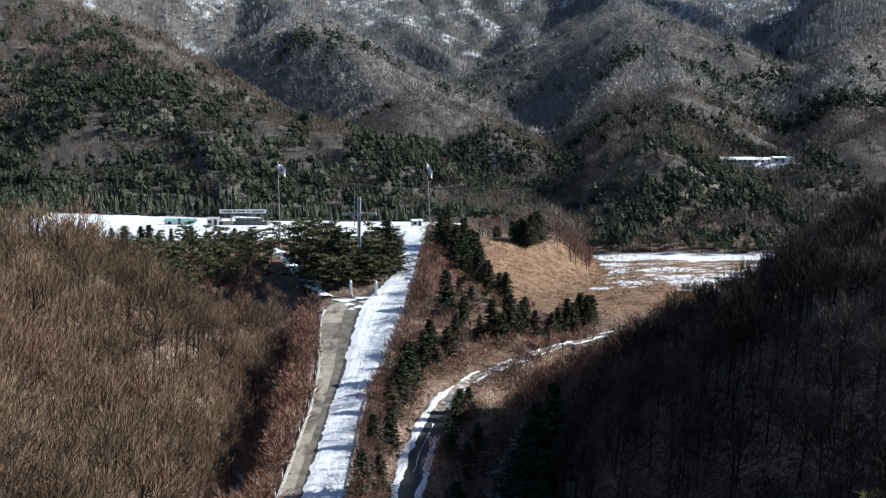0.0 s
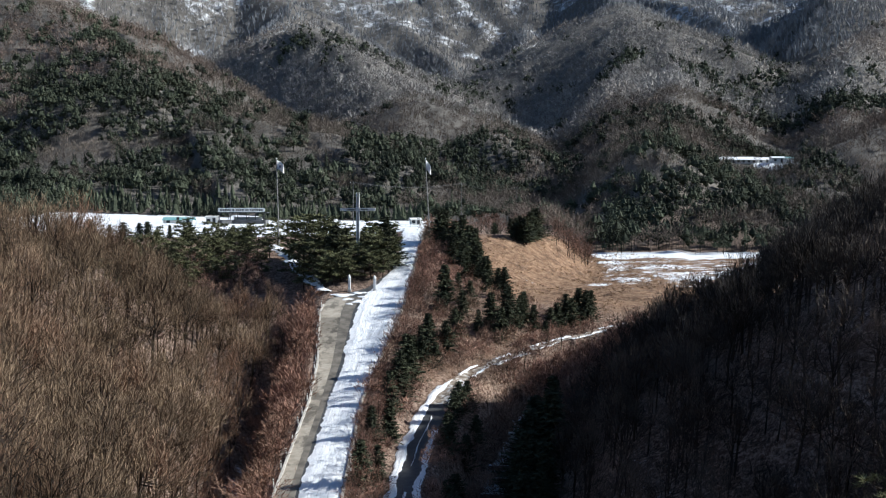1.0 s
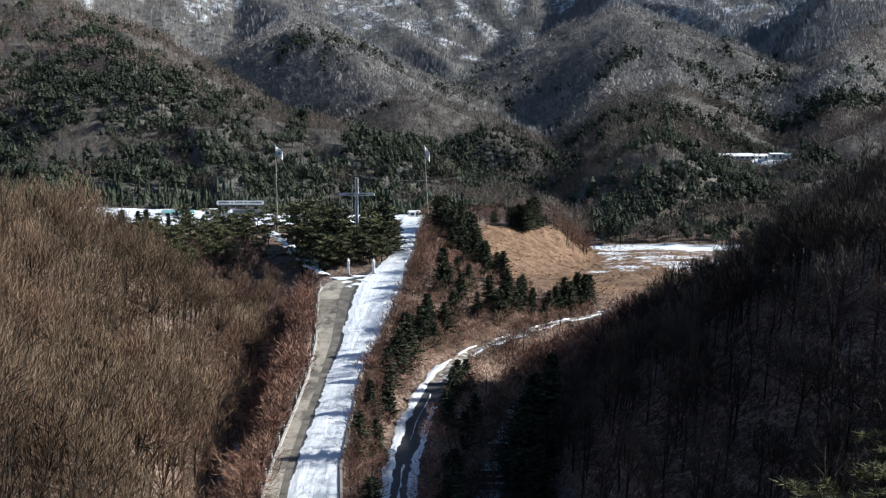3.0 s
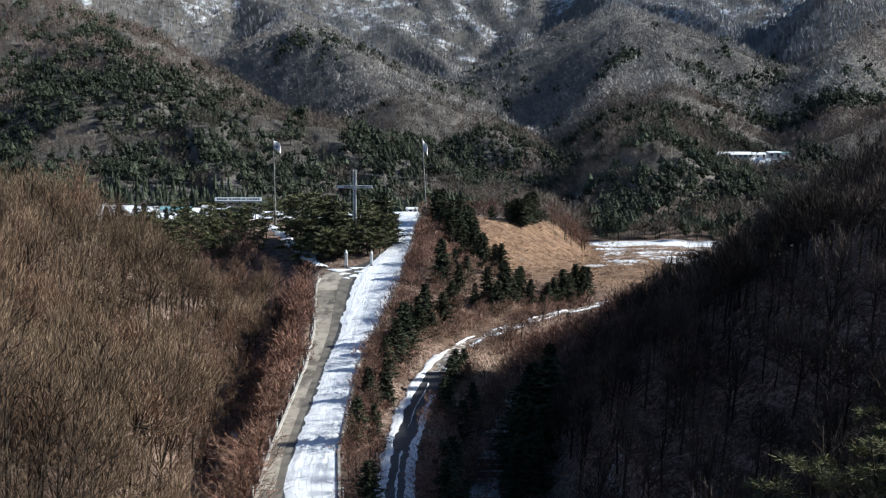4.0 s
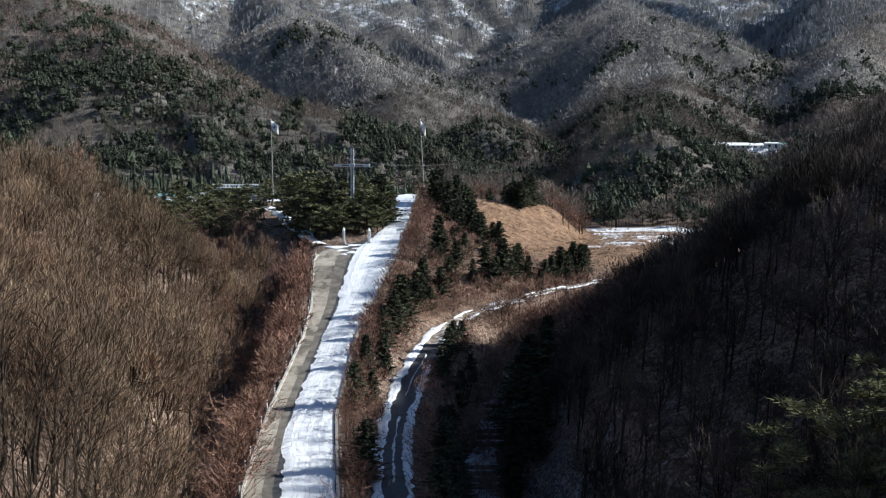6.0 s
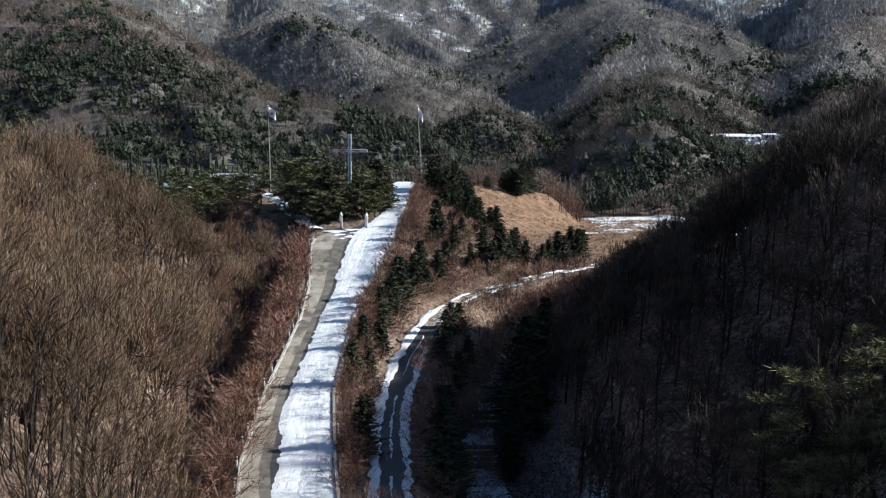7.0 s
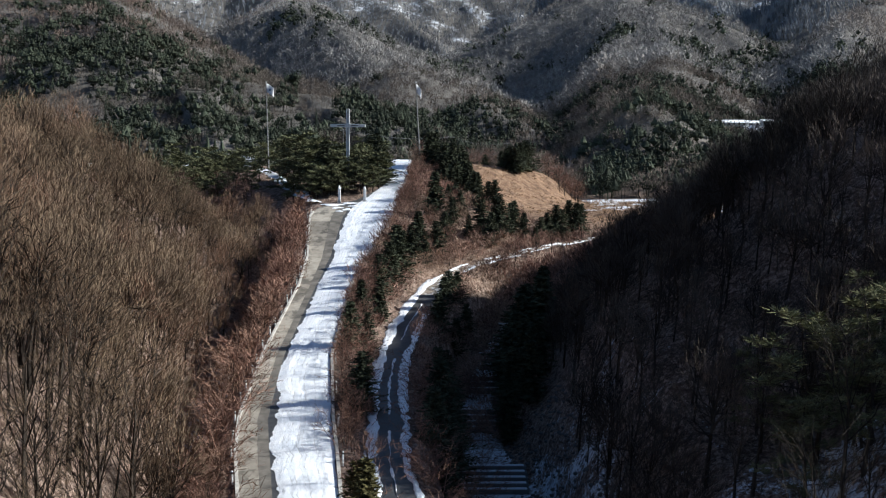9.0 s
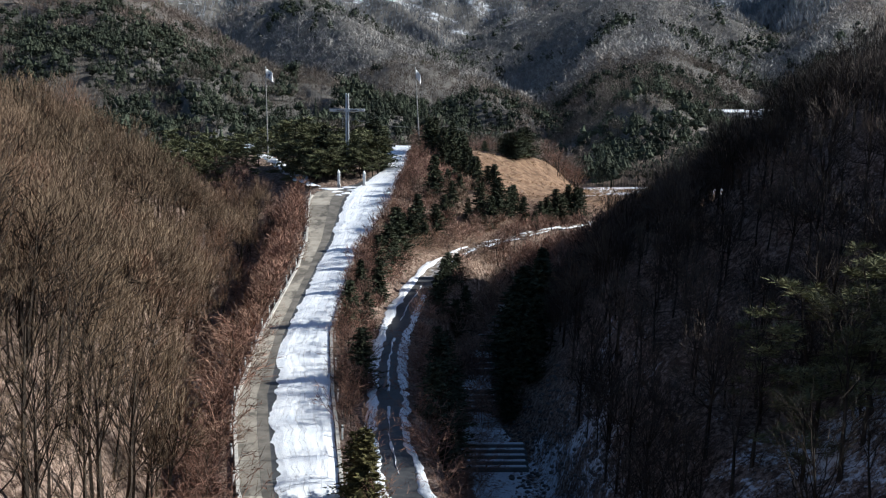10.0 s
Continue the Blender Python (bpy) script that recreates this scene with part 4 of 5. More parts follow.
# small bare trees on the banks
young = [bare_tree(130 + k, tall=8.0, limbs=9, subs=5, twigs=6, w=0.02, start=0.12, spread=1.1) for k in range(4)]
rt = np.random.default_rng(14)
y = rt.uniform(62, 236, 130)
x = np.where(rt.random(130) < 0.62, on_path(RAMP_A, y, 3) + rt.uniform(0.9, 3.4, 130), on_path(RAMP_A, y, 1) - rt.uniform(1.2, 4.5, 130))
y = np.concatenate([y, rt.uniform(144, 188, 70)])
x = np.concatenate([x, on_path(LANE_A, y[130:], 2) + rt.uniform(1.2, 15, 70)])
sy = np.arange(84, 214, 1.7) + rt.uniform(-0.5, 0.5, 77)
x, y = np.concatenate([x, on_path(RAMP_A, sy, 3) + rt.uniform(0.85, 1.5, 77)]), np.concatenate([y, sy])
size = np.concatenate([rt.uniform(0.35, 0.66, 200), rt.uniform(0.26, 0.46, 77)])
keep = off_roads(x, y, 0.7) & ~((y > 178) & (x < -6))
x, y, size = x[keep], y[keep], size[keep]
z = height(x, y)
for k in range(len(x)):
    m = pose(x[k], y[k], z[k], 0, 0, (k * 101) % 360) @ Matrix.Scale(size[k], 4)
    key = ("young", k % 4)
    if key in masters:
        copy_thing(masters[key], Matrix()).matrix_basis = m
    else:
        masters[key] = plant("young_tree", young[k % 4], M_BARK, M_RED, m, "young leafless reddish tree on the road bank", "tree", "young trees on the banks", k % 4)

# round brown trees between the two roads
round_tree = [crown_tree(160 + k, 7.0, limbs=12, subs=4, twigs=11, w=0.017, wide=0.46, reach=0.7) for k in range(3)]
for k, (x, y, size_) in enumerate(((-4.4, 79.5, 0.62), (-5.3, 75.5, 0.5), (-6.4, 93, 0.55), (-7.6, 104, 0.5), (-8.2, 116, 0.55), (-7.4, 124, 0.6), (-7.8, 131, 0.55), (2.5, 160, 0.5), (6.5, 168, 0.5), (12, 163, 0.7), (15.5, 167, 0.7), (9.5, 158.5, 0.75), (18, 170, 0.65), (13.5, 159, 0.7))):
    m = pose(x, y, float(height(np.array([x]), np.array([y]))[0]), 0, 0, (k * 101) % 360) @ Matrix.Scale(size_, 4)
    key = ("round", k % 3)
    if key in masters:
        copy_thing(masters[key], Matrix()).matrix_basis = m
    else:
        masters[key] = plant("round_tree", round_tree[k % 3], M_BARK, M_BRUSH, m, "small round leafless brown tree on the bank", "tree", "round trees on the bank", k % 3)

# pinkish bare trees behind the knoll and along the plateau's edge
rb = np.random.default_rng(19)
y = np.concatenate([rb.uniform(255, 305, 34), rb.uniform(256, 300, 26)])
x = np.concatenate([np.interp(y[:34], [255, 275, 305], [25, 29, 33]) + rb.uniform(-1, 7, 34), np.interp(y[34:], [256, 300], [3, 14]) + rb.uniform(0, 13, 26)])
z, size = height(x, y), rb.uniform(0.45, 0.8, len(x))
for k in range(len(x)):
    m = pose(x[k], y[k], z[k], 0, 0, (k * 101) % 360) @ Matrix.Diagonal((size[k] * 1.3, size[k] * 1.3, size[k], 1))
    key = ("brush", k % 4)
    if key in masters:
        copy_thing(masters[key], Matrix()).matrix_basis = m
    else:
        masters[key] = plant("brush_tree", young[k % 4], M_BARK, M_BRUSH, m, "round pinkish-brown leafless tree behind the bare knoll", "tree", "bare trees behind the knoll", k % 4)

# conifers beside the roads: x, y, height
firs = [conifer(80 + k, 8.0, 1.75 + 0.15 * k) for k in range(4)]
pines = [pine(100 + k) for k in range(4)]
ROADSIDE = [(0.8, 222, 6.5), (3.7, 218.7, 6.8), (2.1, 205.5, 5.2), (5.5, 213, 6), (4.3, 200.6, 5), (7.3, 208.4, 5.6), (8.4, 201.1, 5), (9.2, 191, 4), (10.4, 189, 4.2), (-0.2, 219, 5.6), (6.7, 219.7, 5), (2.4, 214, 5.5), (6.2, 204, 5.2), (3.2, 210, 5.5), (7.8, 195.5, 4.4), (5.4, 208, 5.5)]
ROW = [(5.6, 172.5, 3.8), (7.6, 173, 4.8), (10.3, 173.9, 5.6), (12.5, 177.5, 5.4), (14.6, 177.9, 3.6), (16.2, 175.0, 4.6), (18.8, 184.1, 4.8), (20.4, 184.2, 5.9), (22.9, 187.7, 5.7), (25.3, 189.8, 5), (9.1, 171.8, 4.4), (17.6, 182, 4.2), (24.2, 188.6, 4.6), (21.6, 186.5, 4.4), (3.2, 176, 3.4), (13.2, 180.5, 4)]
BANK = [(-6.5, 132, 5.5), (-6.8, 138, 5), (-5.6, 143, 6), (-4.8, 148, 5.5), (-3.4, 153, 5), (-2.3, 159, 5.2), (-0.5, 157.7, 3.8), (0.2, 163, 5), (-1.3, 165, 4.3), (-0.6, 176.6, 2.4), (1.0, 176.4, 5.5), (4.3, 181.6, 3.2), (-7.4, 126, 5), (-7.2, 119, 4.6), (-6.0, 96, 5), (-7.8, 112.5, 5.5), (-4.6, 69, 6.2), (-8.9, 56.5, 7.4), (-5.2, 145.5, 4.2), (-4, 150.5, 4.6), (-2.8, 156, 4.4), (1.4, 169, 3.4), (-3.6, 161, 3.6), (2.8, 188, 3.6)]
GULLY = [(0.5, 118, 9), (2, 121.5, 10), (1.6, 128, 9.5), (0.8, 133, 9), (3.0, 137, 8.5), (1.8, 111, 9), (0.8, 104, 8), (1.5, 98, 7), (2.0, 124.5, 10), (4.4, 144, 7), (1.6, 141, 8), (10.8, 132, 8), (12, 126, 8)]
KNOLL = [(16.1, 244.2, 4.6), (18.2, 243.2, 6), (21, 253, 7.2), (11.9, 252.7, 2.8), (15.8, 256, 3.8), (19.5, 247.5, 6.4), (17.2, 248, 5), (20.2, 250, 5.5)]
CYPRESS = [(-18.9, 199, 9), (-17.3, 201.5, 7.5), (-10.2, 203, 9), (-8.9, 201, 7), (-20.3, 202, 7)]
GULLY = [(x, y, tall * (0.85 if y < 112 or x > 5 else 0.55)) for x, y, tall in GULLY] + [(0.6, 114, 5.5), (1.6, 107, 6), (0.2, 92, 5.5), (1.2, 86, 5), (0.9, 101, 6), (3.3, 147, 3.8), (2.2, 144.5, 4.4), (8, 118, 6), (9, 124, 7), (8.9, 129, 8), (9.8, 134, 9), (10.5, 120, 7), (11, 138, 9), (12, 143, 8.5), (13.6, 139, 9), (14.5, 146, 8)]
first = {}


def set_tree(name, kinds, x, y, tall, base, label, group, wood_mat, crown_mat, k, fat=1.0):
    v = k % len(kinds)
    m = pose(x, y, float(height(np.array([x]), np.array([y]))[0]), 0, 0, (k * 77) % 360) @ Matrix.Diagonal((tall / base * fat, tall / base * fat, tall / base, 1))
    if (name, v, label) in first:
        copy_thing(first[name, v, label], Matrix()).matrix_basis = m
    else:
        first[name, v, label] = plant(name, kinds[v], wood_mat, crown_mat, m, label, "tree", group, v)


wob = random.Random(77)
BANK = [(x + wob.uniform(-0.6, 0.6) * (y > 100), y + wob.uniform(-1.5, 1.5), t * wob.uniform(0.9, 1.35)) for x, y, t in BANK]
OLIVE = [(-4.1, 69, 6.0), (-4.9, 72, 4.6)]
BANK = [row for row in BANK if row[1] > 75]
ROW = [(x, y + wob.uniform(-0.8, 0.8), t * wob.uniform(0.9, 1.3)) for x, y, t in ROW]
ROADSIDE = [(x + wob.uniform(-0.5, 0.5), y, t * wob.uniform(1.1, 1.45)) for x, y, t in ROADSIDE]
for rows, label, group, fat in ((ROADSIDE, "dark green conifer on the bank above the road", "conifers on the upper bank", 1.4), (ROW, "small dark conifer in a row by the dry field", "conifers in the row", 1.45), (BANK, "dark green young conifer between the two roads", "conifers between the roads", 1.4),
                                (GULLY, "tall nearly black conifer in the shaded gully", "conifers in the gully", 1.5), (KNOLL, "dark conifer on top of the bare knoll", "conifers on the knoll", 1.9), (CYPRESS, "dense dark upright conifer beside the cross", "conifers round the cross", 1.6)):
    for k, (x, y, tall) in enumerate(rows):
        set_tree("conifer", firs, x, y, tall, 8.0, label, group, M_BARK, M_NEEDLE, k, fat)
PARK = [(-25, 206, 8.5), (-22.5, 203, 7), (-21.5, 197, 6), (-19.6, 194, 6), (-17.2, 192, 5.5), (-15.4, 195, 5.5), (-13.4, 196, 5), (-12, 193, 5.5), (-10.2, 194.5, 5), (-28, 212, 7), (-14.2, 203, 6), (-12.2, 200, 6.5), (-23.5, 200, 6), (-16.6, 197.5, 6),
        (-18.5, 190.5, 5), (-20.5, 190, 5), (-9.4, 197, 6), (-11.3, 197, 6), (-23.8, 194, 5.5), (-25.8, 200, 6.5), (-21, 206, 7.5), (-17.5, 206, 7), (-13, 207, 7), (-26.5, 216, 7), (-22, 212, 7), (-9.8, 208, 6.5), (-16, 190.5, 4.5),
        (-33, 226, 7), (-36, 221, 7), (-39, 226, 6.5), (-43, 222, 7.5), (-46, 228, 7), (-50, 224, 6.5), (-53, 230, 7), (-57, 226, 6), (-41, 215, 6), (-46, 217, 6), (-37, 213, 6), (-51, 216, 6), (-33, 216, 5), (-44, 209, 6), (-38, 206, 5.5), (-49, 208, 6), (-55, 212, 6), (-33, 206, 5), (-60, 218, 6)]
fill = random.Random(31)
for gx_, gy_ in ((i, j) for i in range(9) for j in range(6)):
    x, y = -62 + gx_ * 4.3 + fill.uniform(-1.4, 1.4), 196 + gy_ * 5.6 + fill.uniform(-1.8, 1.8)
    if fill.random() < 0.55 and x < -24 - 0.32 * (y - 190) - 2.5 and all(math.hypot(x - p[0], y - p[1]) > 2.2 for p in PARK):
        PARK.append((x, y, fill.uniform(5, 7)))
PARK = [(x, y, tall * (1.18 if x > -30 and y > 196 else 1.0)) for x, y, tall in PARK]
for k, (x, y, tall) in enumerate(PARK):
    set_tree("pine_tree", pines, x, y, tall, 9.0, "dark green spreading pine below the plateau", "pines below the plateau", M_BARK, M_PINE, k, 1.4)
# yellowish needles, their colour raised so the slope pines look touched by sun
M_YPINE = foliage_material("sunlit_yellowish_pine_needles", (0.10, 0.105, 0.050), (0.22, 0.215, 0.11), 0.4)
M_OLIVE = foliage_material("olive_conifer_needles", (0.060, 0.056, 0.022), (0.165, 0.145, 0.060), 0.4)
SLOPE_PINES = [(22.4, 76, 7.5), (24.0, 69.5, 11), (27.4, 69.0, 10), (22.2, 66.5, 7.5), (25.6, 66, 8), (29.5, 74, 9)]
fine_pines = [pine(150 + k, 9.0, 15, 6, 42, 0.62, 0.03) for k in range(3)]
for k, (x, y, tall) in enumerate(SLOPE_PINES):
    set_tree("slope_pine", fine_pines, x, y, tall, 9.0, "yellowish-green pine brightened as if sunlit, among bare trees on the shaded slope", "pines on the shaded slope", M_BARK, M_YPINE, k, 1.15)
for k, (x, y, tall) in enumerate(OLIVE):
    set_tree("conifer", firs, x, y, tall, 8.0, "young olive-green conifer between the two roads", "olive conifers between the roads", M_BARK, M_OLIVE, k, 1.45)
edge = random.Random(5)
for k in range(22):
    x, y = -80 + k * 1.9 + edge.uniform(-1.0, 1.0), 239 + edge.uniform(-3, 4)
    set_tree("conifer", firs, x, y, edge.uniform(2.2, 4.6), 8.0, "small conifer along the edge of the snowy plateau", "small conifers on the plateau edge", M_BARK, M_NEEDLE, k, edge.uniform(1.4, 2.2))

# woods on the hills behind
belt = [far_cone(140 + k, 6.0, 5, 6, 0.28, 1.7 + 0.3 * (k % 3), True) for k in range(6)]
x, y = scatter(-175, -6, 398, 424, 2.9, 71)
stamp("conifer_belt", [t.both() for t in belt], x, y, height(x, y), np.random.default_rng(72).uniform(0.35, 1.15, len(x)), M_FARFIR, "dense belt of small dark conifers behind the plateau", "woodland", 73)
near_bare = [clump(60 + k, 8.0, 110, 0.055, 0.15, 0.40, 1.3, 1 + k % 3) for k in range(6)]
mid_bare = [clump(60 + k, 8.0, 50, 0.105, 0.15, 0.40, 1.7, 1 + k % 2) for k in range(6)]
far_bare = [slim_tree(70 + k, 11.0, 9, 0.5, 0.5) for k in range(5)]
mid_fir = [far_cone(110 + k, 9.5, 8, 6, 0.36, 2.6) for k in range(2)] + [clump(115 + k, 8.5, 70, 0.46, 0.16, 0.38, 0.0, 2 + k % 3) for k in range(6)]
near_fir = [far_cone(190, 8.5, 12, 8, 0.24, 2.5)] + [clump(195 + k, 8.0, 140, 0.30, 0.16, 0.36, 0.0, 3 + k % 3) for k in range(6)]
far_fir = [far_cone(120 + k, 9.0, 3, 4, 0.75, 2.8) for k in range(1)] + [clump(125 + k, 8.0, 14, 1.0, 0.22, 0.34) for k in range(4)]


def polar(d0, d1, gap_of, spread, seed):
    rng = np.random.default_rng(seed)
    X, Y, d = [], [], d0
    while d < d1:
        g = gap_of(d)
        n = int(2 * spread * d / g)
        a = (np.arange(n) + rng.uniform(0.0, 1.0, n)) / n * 2 * spread - spread
        dd = d + rng.uniform(-0.5, 0.5, n) * g
        X.append(dd * np.sin(a))
        Y.append(dd * np.cos(a))
        d += g
    return np.concatenate(X), np.concatenate(Y)


def wooded(x, y):
    plateau = (y < np.where(x < -6, 424, 400)) & (x < np.interp(y, [250, 300, 400], [24, 30, 20])) & (x > -130)
    field = (y < 333) & (x < 112)
    farm = (np.abs(x - 142) < 26) & (np.abs(y - 532) < 13)
    return ~(plateau | field | farm)


ridge_bare = [clump(170 + k, 8.5, 22, 0.21, 0.15, 0.40, 2.3, 1 + k % 2) for k in range(6)]
ridge_fir = [clump(180 + k, 8.5, 24, 0.72, 0.20, 0.38, 0.0, 1 + k % 3) for k in range(5)]
# the ridge and mountain woods take the crown colours with haze mixed in
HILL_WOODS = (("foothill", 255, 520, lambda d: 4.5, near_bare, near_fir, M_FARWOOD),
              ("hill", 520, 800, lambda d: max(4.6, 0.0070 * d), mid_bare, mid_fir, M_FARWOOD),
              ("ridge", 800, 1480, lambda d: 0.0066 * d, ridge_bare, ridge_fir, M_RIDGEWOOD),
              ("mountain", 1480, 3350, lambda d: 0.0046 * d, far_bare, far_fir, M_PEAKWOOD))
for nm, d0, d1, gap, bare, fir, bare_mat in HILL_WOODS:
    x, y = polar(d0, d1, gap, radians(23.0), len(nm))
    keep = wooded(x, y)
    x, y = x[keep], y[keep]
    z = height(x, y)
    facing = (height(x * 0.99, y * 0.99) < z + 1.5) | (np.random.default_rng(2).random(len(x)) < (0.45 if d0 > 700 else 1.0))
    x, y, z = x[facing], y[facing], z[facing]
    low_hill = (1 - smooth(520, 640, y)) * (1 - smooth(-20, 30, x))
    field_edge = (smooth(25, 40, x) * (1 - smooth(72, 90, x)) + smooth(105, 125, x)) * (1 - smooth(440, 500, y))
    green = fbm(x / 75, y / 75, 77, 3) * 0.42 + fbm(x / 13, y / 13, 78, 2) * 0.38 - 0.004 * np.clip(z - 140, 0, 150) + 0.25 * low_hill + 0.30 * low_hill * (1 - smooth(445, 500, y)) - 0.08 * smooth(620, 760, y) + 0.02 * field_edge
    isfir = green > 0.17
    size = np.random.default_rng(12).uniform(0.7, 1.4, len(x)) * (1 if d0 < 600 else 1.15)
    b = ~isfir
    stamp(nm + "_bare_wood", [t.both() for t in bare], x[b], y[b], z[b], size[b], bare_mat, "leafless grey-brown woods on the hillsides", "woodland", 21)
    stamp(nm + "_conifers", [t.both() for t in fir], x[isfir], y[isfir], z[isfir], size[isfir], M_FARFIR, "dark green conifers among the bare hillside woods", "woodland", 22)


# ---- built things ----
M_POST = plain("white_painted_post", (0.78, 0.78, 0.76), 0.6, vary=0.2)
M_STEEL = plain("weathered_light_steel", (0.70, 0.71, 0.71), 0.5, 0.1, 0.15)
M_DARK = plain("dark_steel", (0.06, 0.062, 0.065), 0.5, 0.4)
M_FLAG = plain("white_flag_cloth", (0.82, 0.82, 0.82), 0.9, vary=0.06)
M_MARK = plain("dark_flag_mark", (0.12, 0.14, 0.22), 0.9)
M_KERB = plain("pale_kerb_concrete", (0.52, 0.49, 0.44), 0.85, vary=0.35, scale=1.2)
M_STONE = plain("wet_dark_concrete", (0.13, 0.13, 0.13), 0.8, vary=0.4, scale=1.0)
M_DAMP = plain("damp_stained_concrete", (0.185, 0.165, 0.138), 0.75, vary=0.6, scale=0.6)
M_TEAL = plain("faded_teal_roof_sheet", (0.22, 0.42, 0.42), 0.5, 0.1)
M_WALL = plain("off_white_wall", (0.66, 0.65, 0.62), 0.8, vary=0.15)
M_GLASS = plain("dark_window_glass", (0.03, 0.035, 0.04), 0.15, vary=0.1)
M_WOODPOLE = plain("grey_concrete_pole", (0.30, 0.29, 0.28), 0.8)
M_RUBBLE = plain("dark_stream_rock", (0.12, 0.115, 0.11), 0.85, vary=0.45, scale=1.5, bump=0.5)


def at_ground(x, y):
    return float(height(np.array([x]), np.array([y]))[0])


def box(centre, size, bevel=0.0, bm=None):
    bm = bm or bmesh.new()
    made = bmesh.ops.create_cube(bm, size=1.0, matrix=Matrix.Translation(centre) @ Matrix.Diagonal((*size, 1)))
    if bevel:
        edges = list({e for v in made["verts"] for e in v.link_edges})
        bmesh.ops.bevel(bm, geom=edges, offset=bevel, segments=1, affect="EDGES")
    return bm


def rod(p, q, r0, r1, n=10, bm=None):
    bm = bm or bmesh.new()
    p, q = Vector(p), Vector(q)
    m = Matrix.Translation((p + q) / 2) @ (q - p).to_track_quat("Z", "Y").to_matrix().to_4x4()
    bmesh.ops.create_cone(bm, cap_ends=True, segments=n, radius1=r0, radius2=r1, depth=(q - p).length, matrix=m)
    return bm


def thing(name, x, y, label, category, group="", turn=0.0, z=None):
    ob = tagged(new(name), label, category, group)
    ob.matrix_basis = pose(x, y, at_ground(x, y) if z is None else z, 0, 0, turn)
    return ob


# the great cross
cross = thing("cross_monument", -14.9, 200, "tall pale steel cross standing among conifers", "monument")
part("plinth", box((0, 0, 0.4), (2.4, 2.4, 1.4), 0.08), M_KERB, cross, "pale concrete plinth")
top = 18.4 - at_ground(-14.9, 200)
for sx in (-1, 1):
    part("upright", box((sx * 0.2, 0, top / 2 + 0.5), (0.2, 0.42, top - 1.0), 0.03), M_STEEL, cross)
    part("arm", box((sx * 1.78, 0, top - 3.0), (2.7, 0.42, 0.5), 0.03), M_STEEL, cross)
part("core", box((0, -0.02, top / 2 + 0.1), (0.2, 0.34, top - 2.0)), M_WOODPOLE, cross, "grey recessed strip")
part("hub", box((0, 0, top - 3.0), (0.8, 0.5, 0.75), 0.05), M_STEEL, cross)
for sx in (-1, 1):
    part("arm_strip", box((sx * 1.2, -0.27, top - 3.0), (1.3, 0.03, 0.14)), M_DARK, cross)


# flagpoles
def flagpole(x, y, tall, lean, label, fly, mark):
    ob = thing("flagpole", x, y, label, "flagpole", "flagpoles")
    part("base", box((0, 0, 0.15), (1.0, 1.0, 0.6), 0.06), M_KERB, ob)
    part("pole", rod((0, 0, 0.3), (lean, 0, tall), 0.13, 0.08), M_WOODPOLE, ob)
    bm = bmesh.new()
    bmesh.ops.create_uvsphere(bm, u_segments=8, v_segments=6, radius=0.13, matrix=Matrix.Translation((lean, 0, tall + 0.1)))
    part("finial", bm, M_STEEL, ob)
    nx, nz = 14, 9
    V, F = [], []
    for i in range(nx):
        for j in range(nz):
            u, v = i / (nx - 1), j / (nz - 1)
            V.append((lean + 0.07 + u * fly, 0.42 * math.sin(5 * u + 1.5 * v) * (0.3 + u), tall - 0.15 - v * 1.75 - u * (0.9 if mark else 1.25) + 0.1 * math.sin(4 * u)))
    cloth = part("flag", mesh_of("flag", V, [(i * nz + j, i * nz + j + 1, (i + 1) * nz + j + 1, (i + 1) * nz + j) for i in range(nx - 1) for j in range(nz - 1)], M_FLAG, True), M_FLAG, ob, "white flag half furled in light wind")
    m = cloth.modifiers.new("thickness", "SOLIDIFY")
    m.thickness = 0.012
    if mark:
        part("emblem", box((lean + 0.07 + fly * 0.52, -0.20, tall - 1.45), (0.5, 0.03, 0.5), 0.01), M_MARK, cloth, "dark round emblem")
    return ob


flagpole(-32.2, 223, 25.4 - at_ground(-32.2, 223), -0.5, "grey flagpole with a white flag on the plateau", 1.45, True)
flagpole(-2.3, 223, 25.4 - at_ground(-2.3, 223), -0.9, "slender leaning flagpole with a white flag beside the road", 1.0, False)

# gate posts at the junction
for x, y, tall in ((-15.3, 186, 2.5), (-11.1, 186, 2.4)):
    ob = thing("gate_post", x, y, "white pointed concrete gate post below the pines", "post", "gate posts")
    part("foot", box((0, 0, 0.1), (0.62, 0.62, 0.5), 0.04), M_KERB, ob)
    part("shaft", box((0, 0, 0.3 + tall * 0.4), (0.42, 0.42, tall * 0.8), 0.04), M_POST, ob)
    part("cap", rod((0, 0, 0.3 + tall * 0.8), (0, 0, 0.3 + tall), 0.29, 0.03, 4), M_POST, ob)

# sign board over the open-air stage
stage = thing("stage", -62.5, 354, "low open-air stage under a dark flat canopy", "stage", z=at_ground(-62.5, 354))
part("platform", box((0, 0.5, 0.5), (15, 6, 1.4), 0.05), M_STONE, stage)
part("back_wall", box((1, 3.4, 1.7), (9, 0.2, 1.0), 0.02), M_POST, stage)
part("canopy", box((0, 1.0, 3.45), (15.5, 5.5, 0.25), 0.04), M_DARK, stage, "dark flat canopy")
for k in range(6):
    part("post", rod((-7 + k * 2.8, -1.5, 1.2), (-7 + k * 2.8, -1.5, 3.4), 0.09, 0.09, 8), M_DARK, stage)
for k in range(4):
    part("stair", box((-4.5, -2.9 - k * 0.4, 0.9 - k * 0.3), (3, 0.4, 0.3), 0.02), M_KERB, stage)
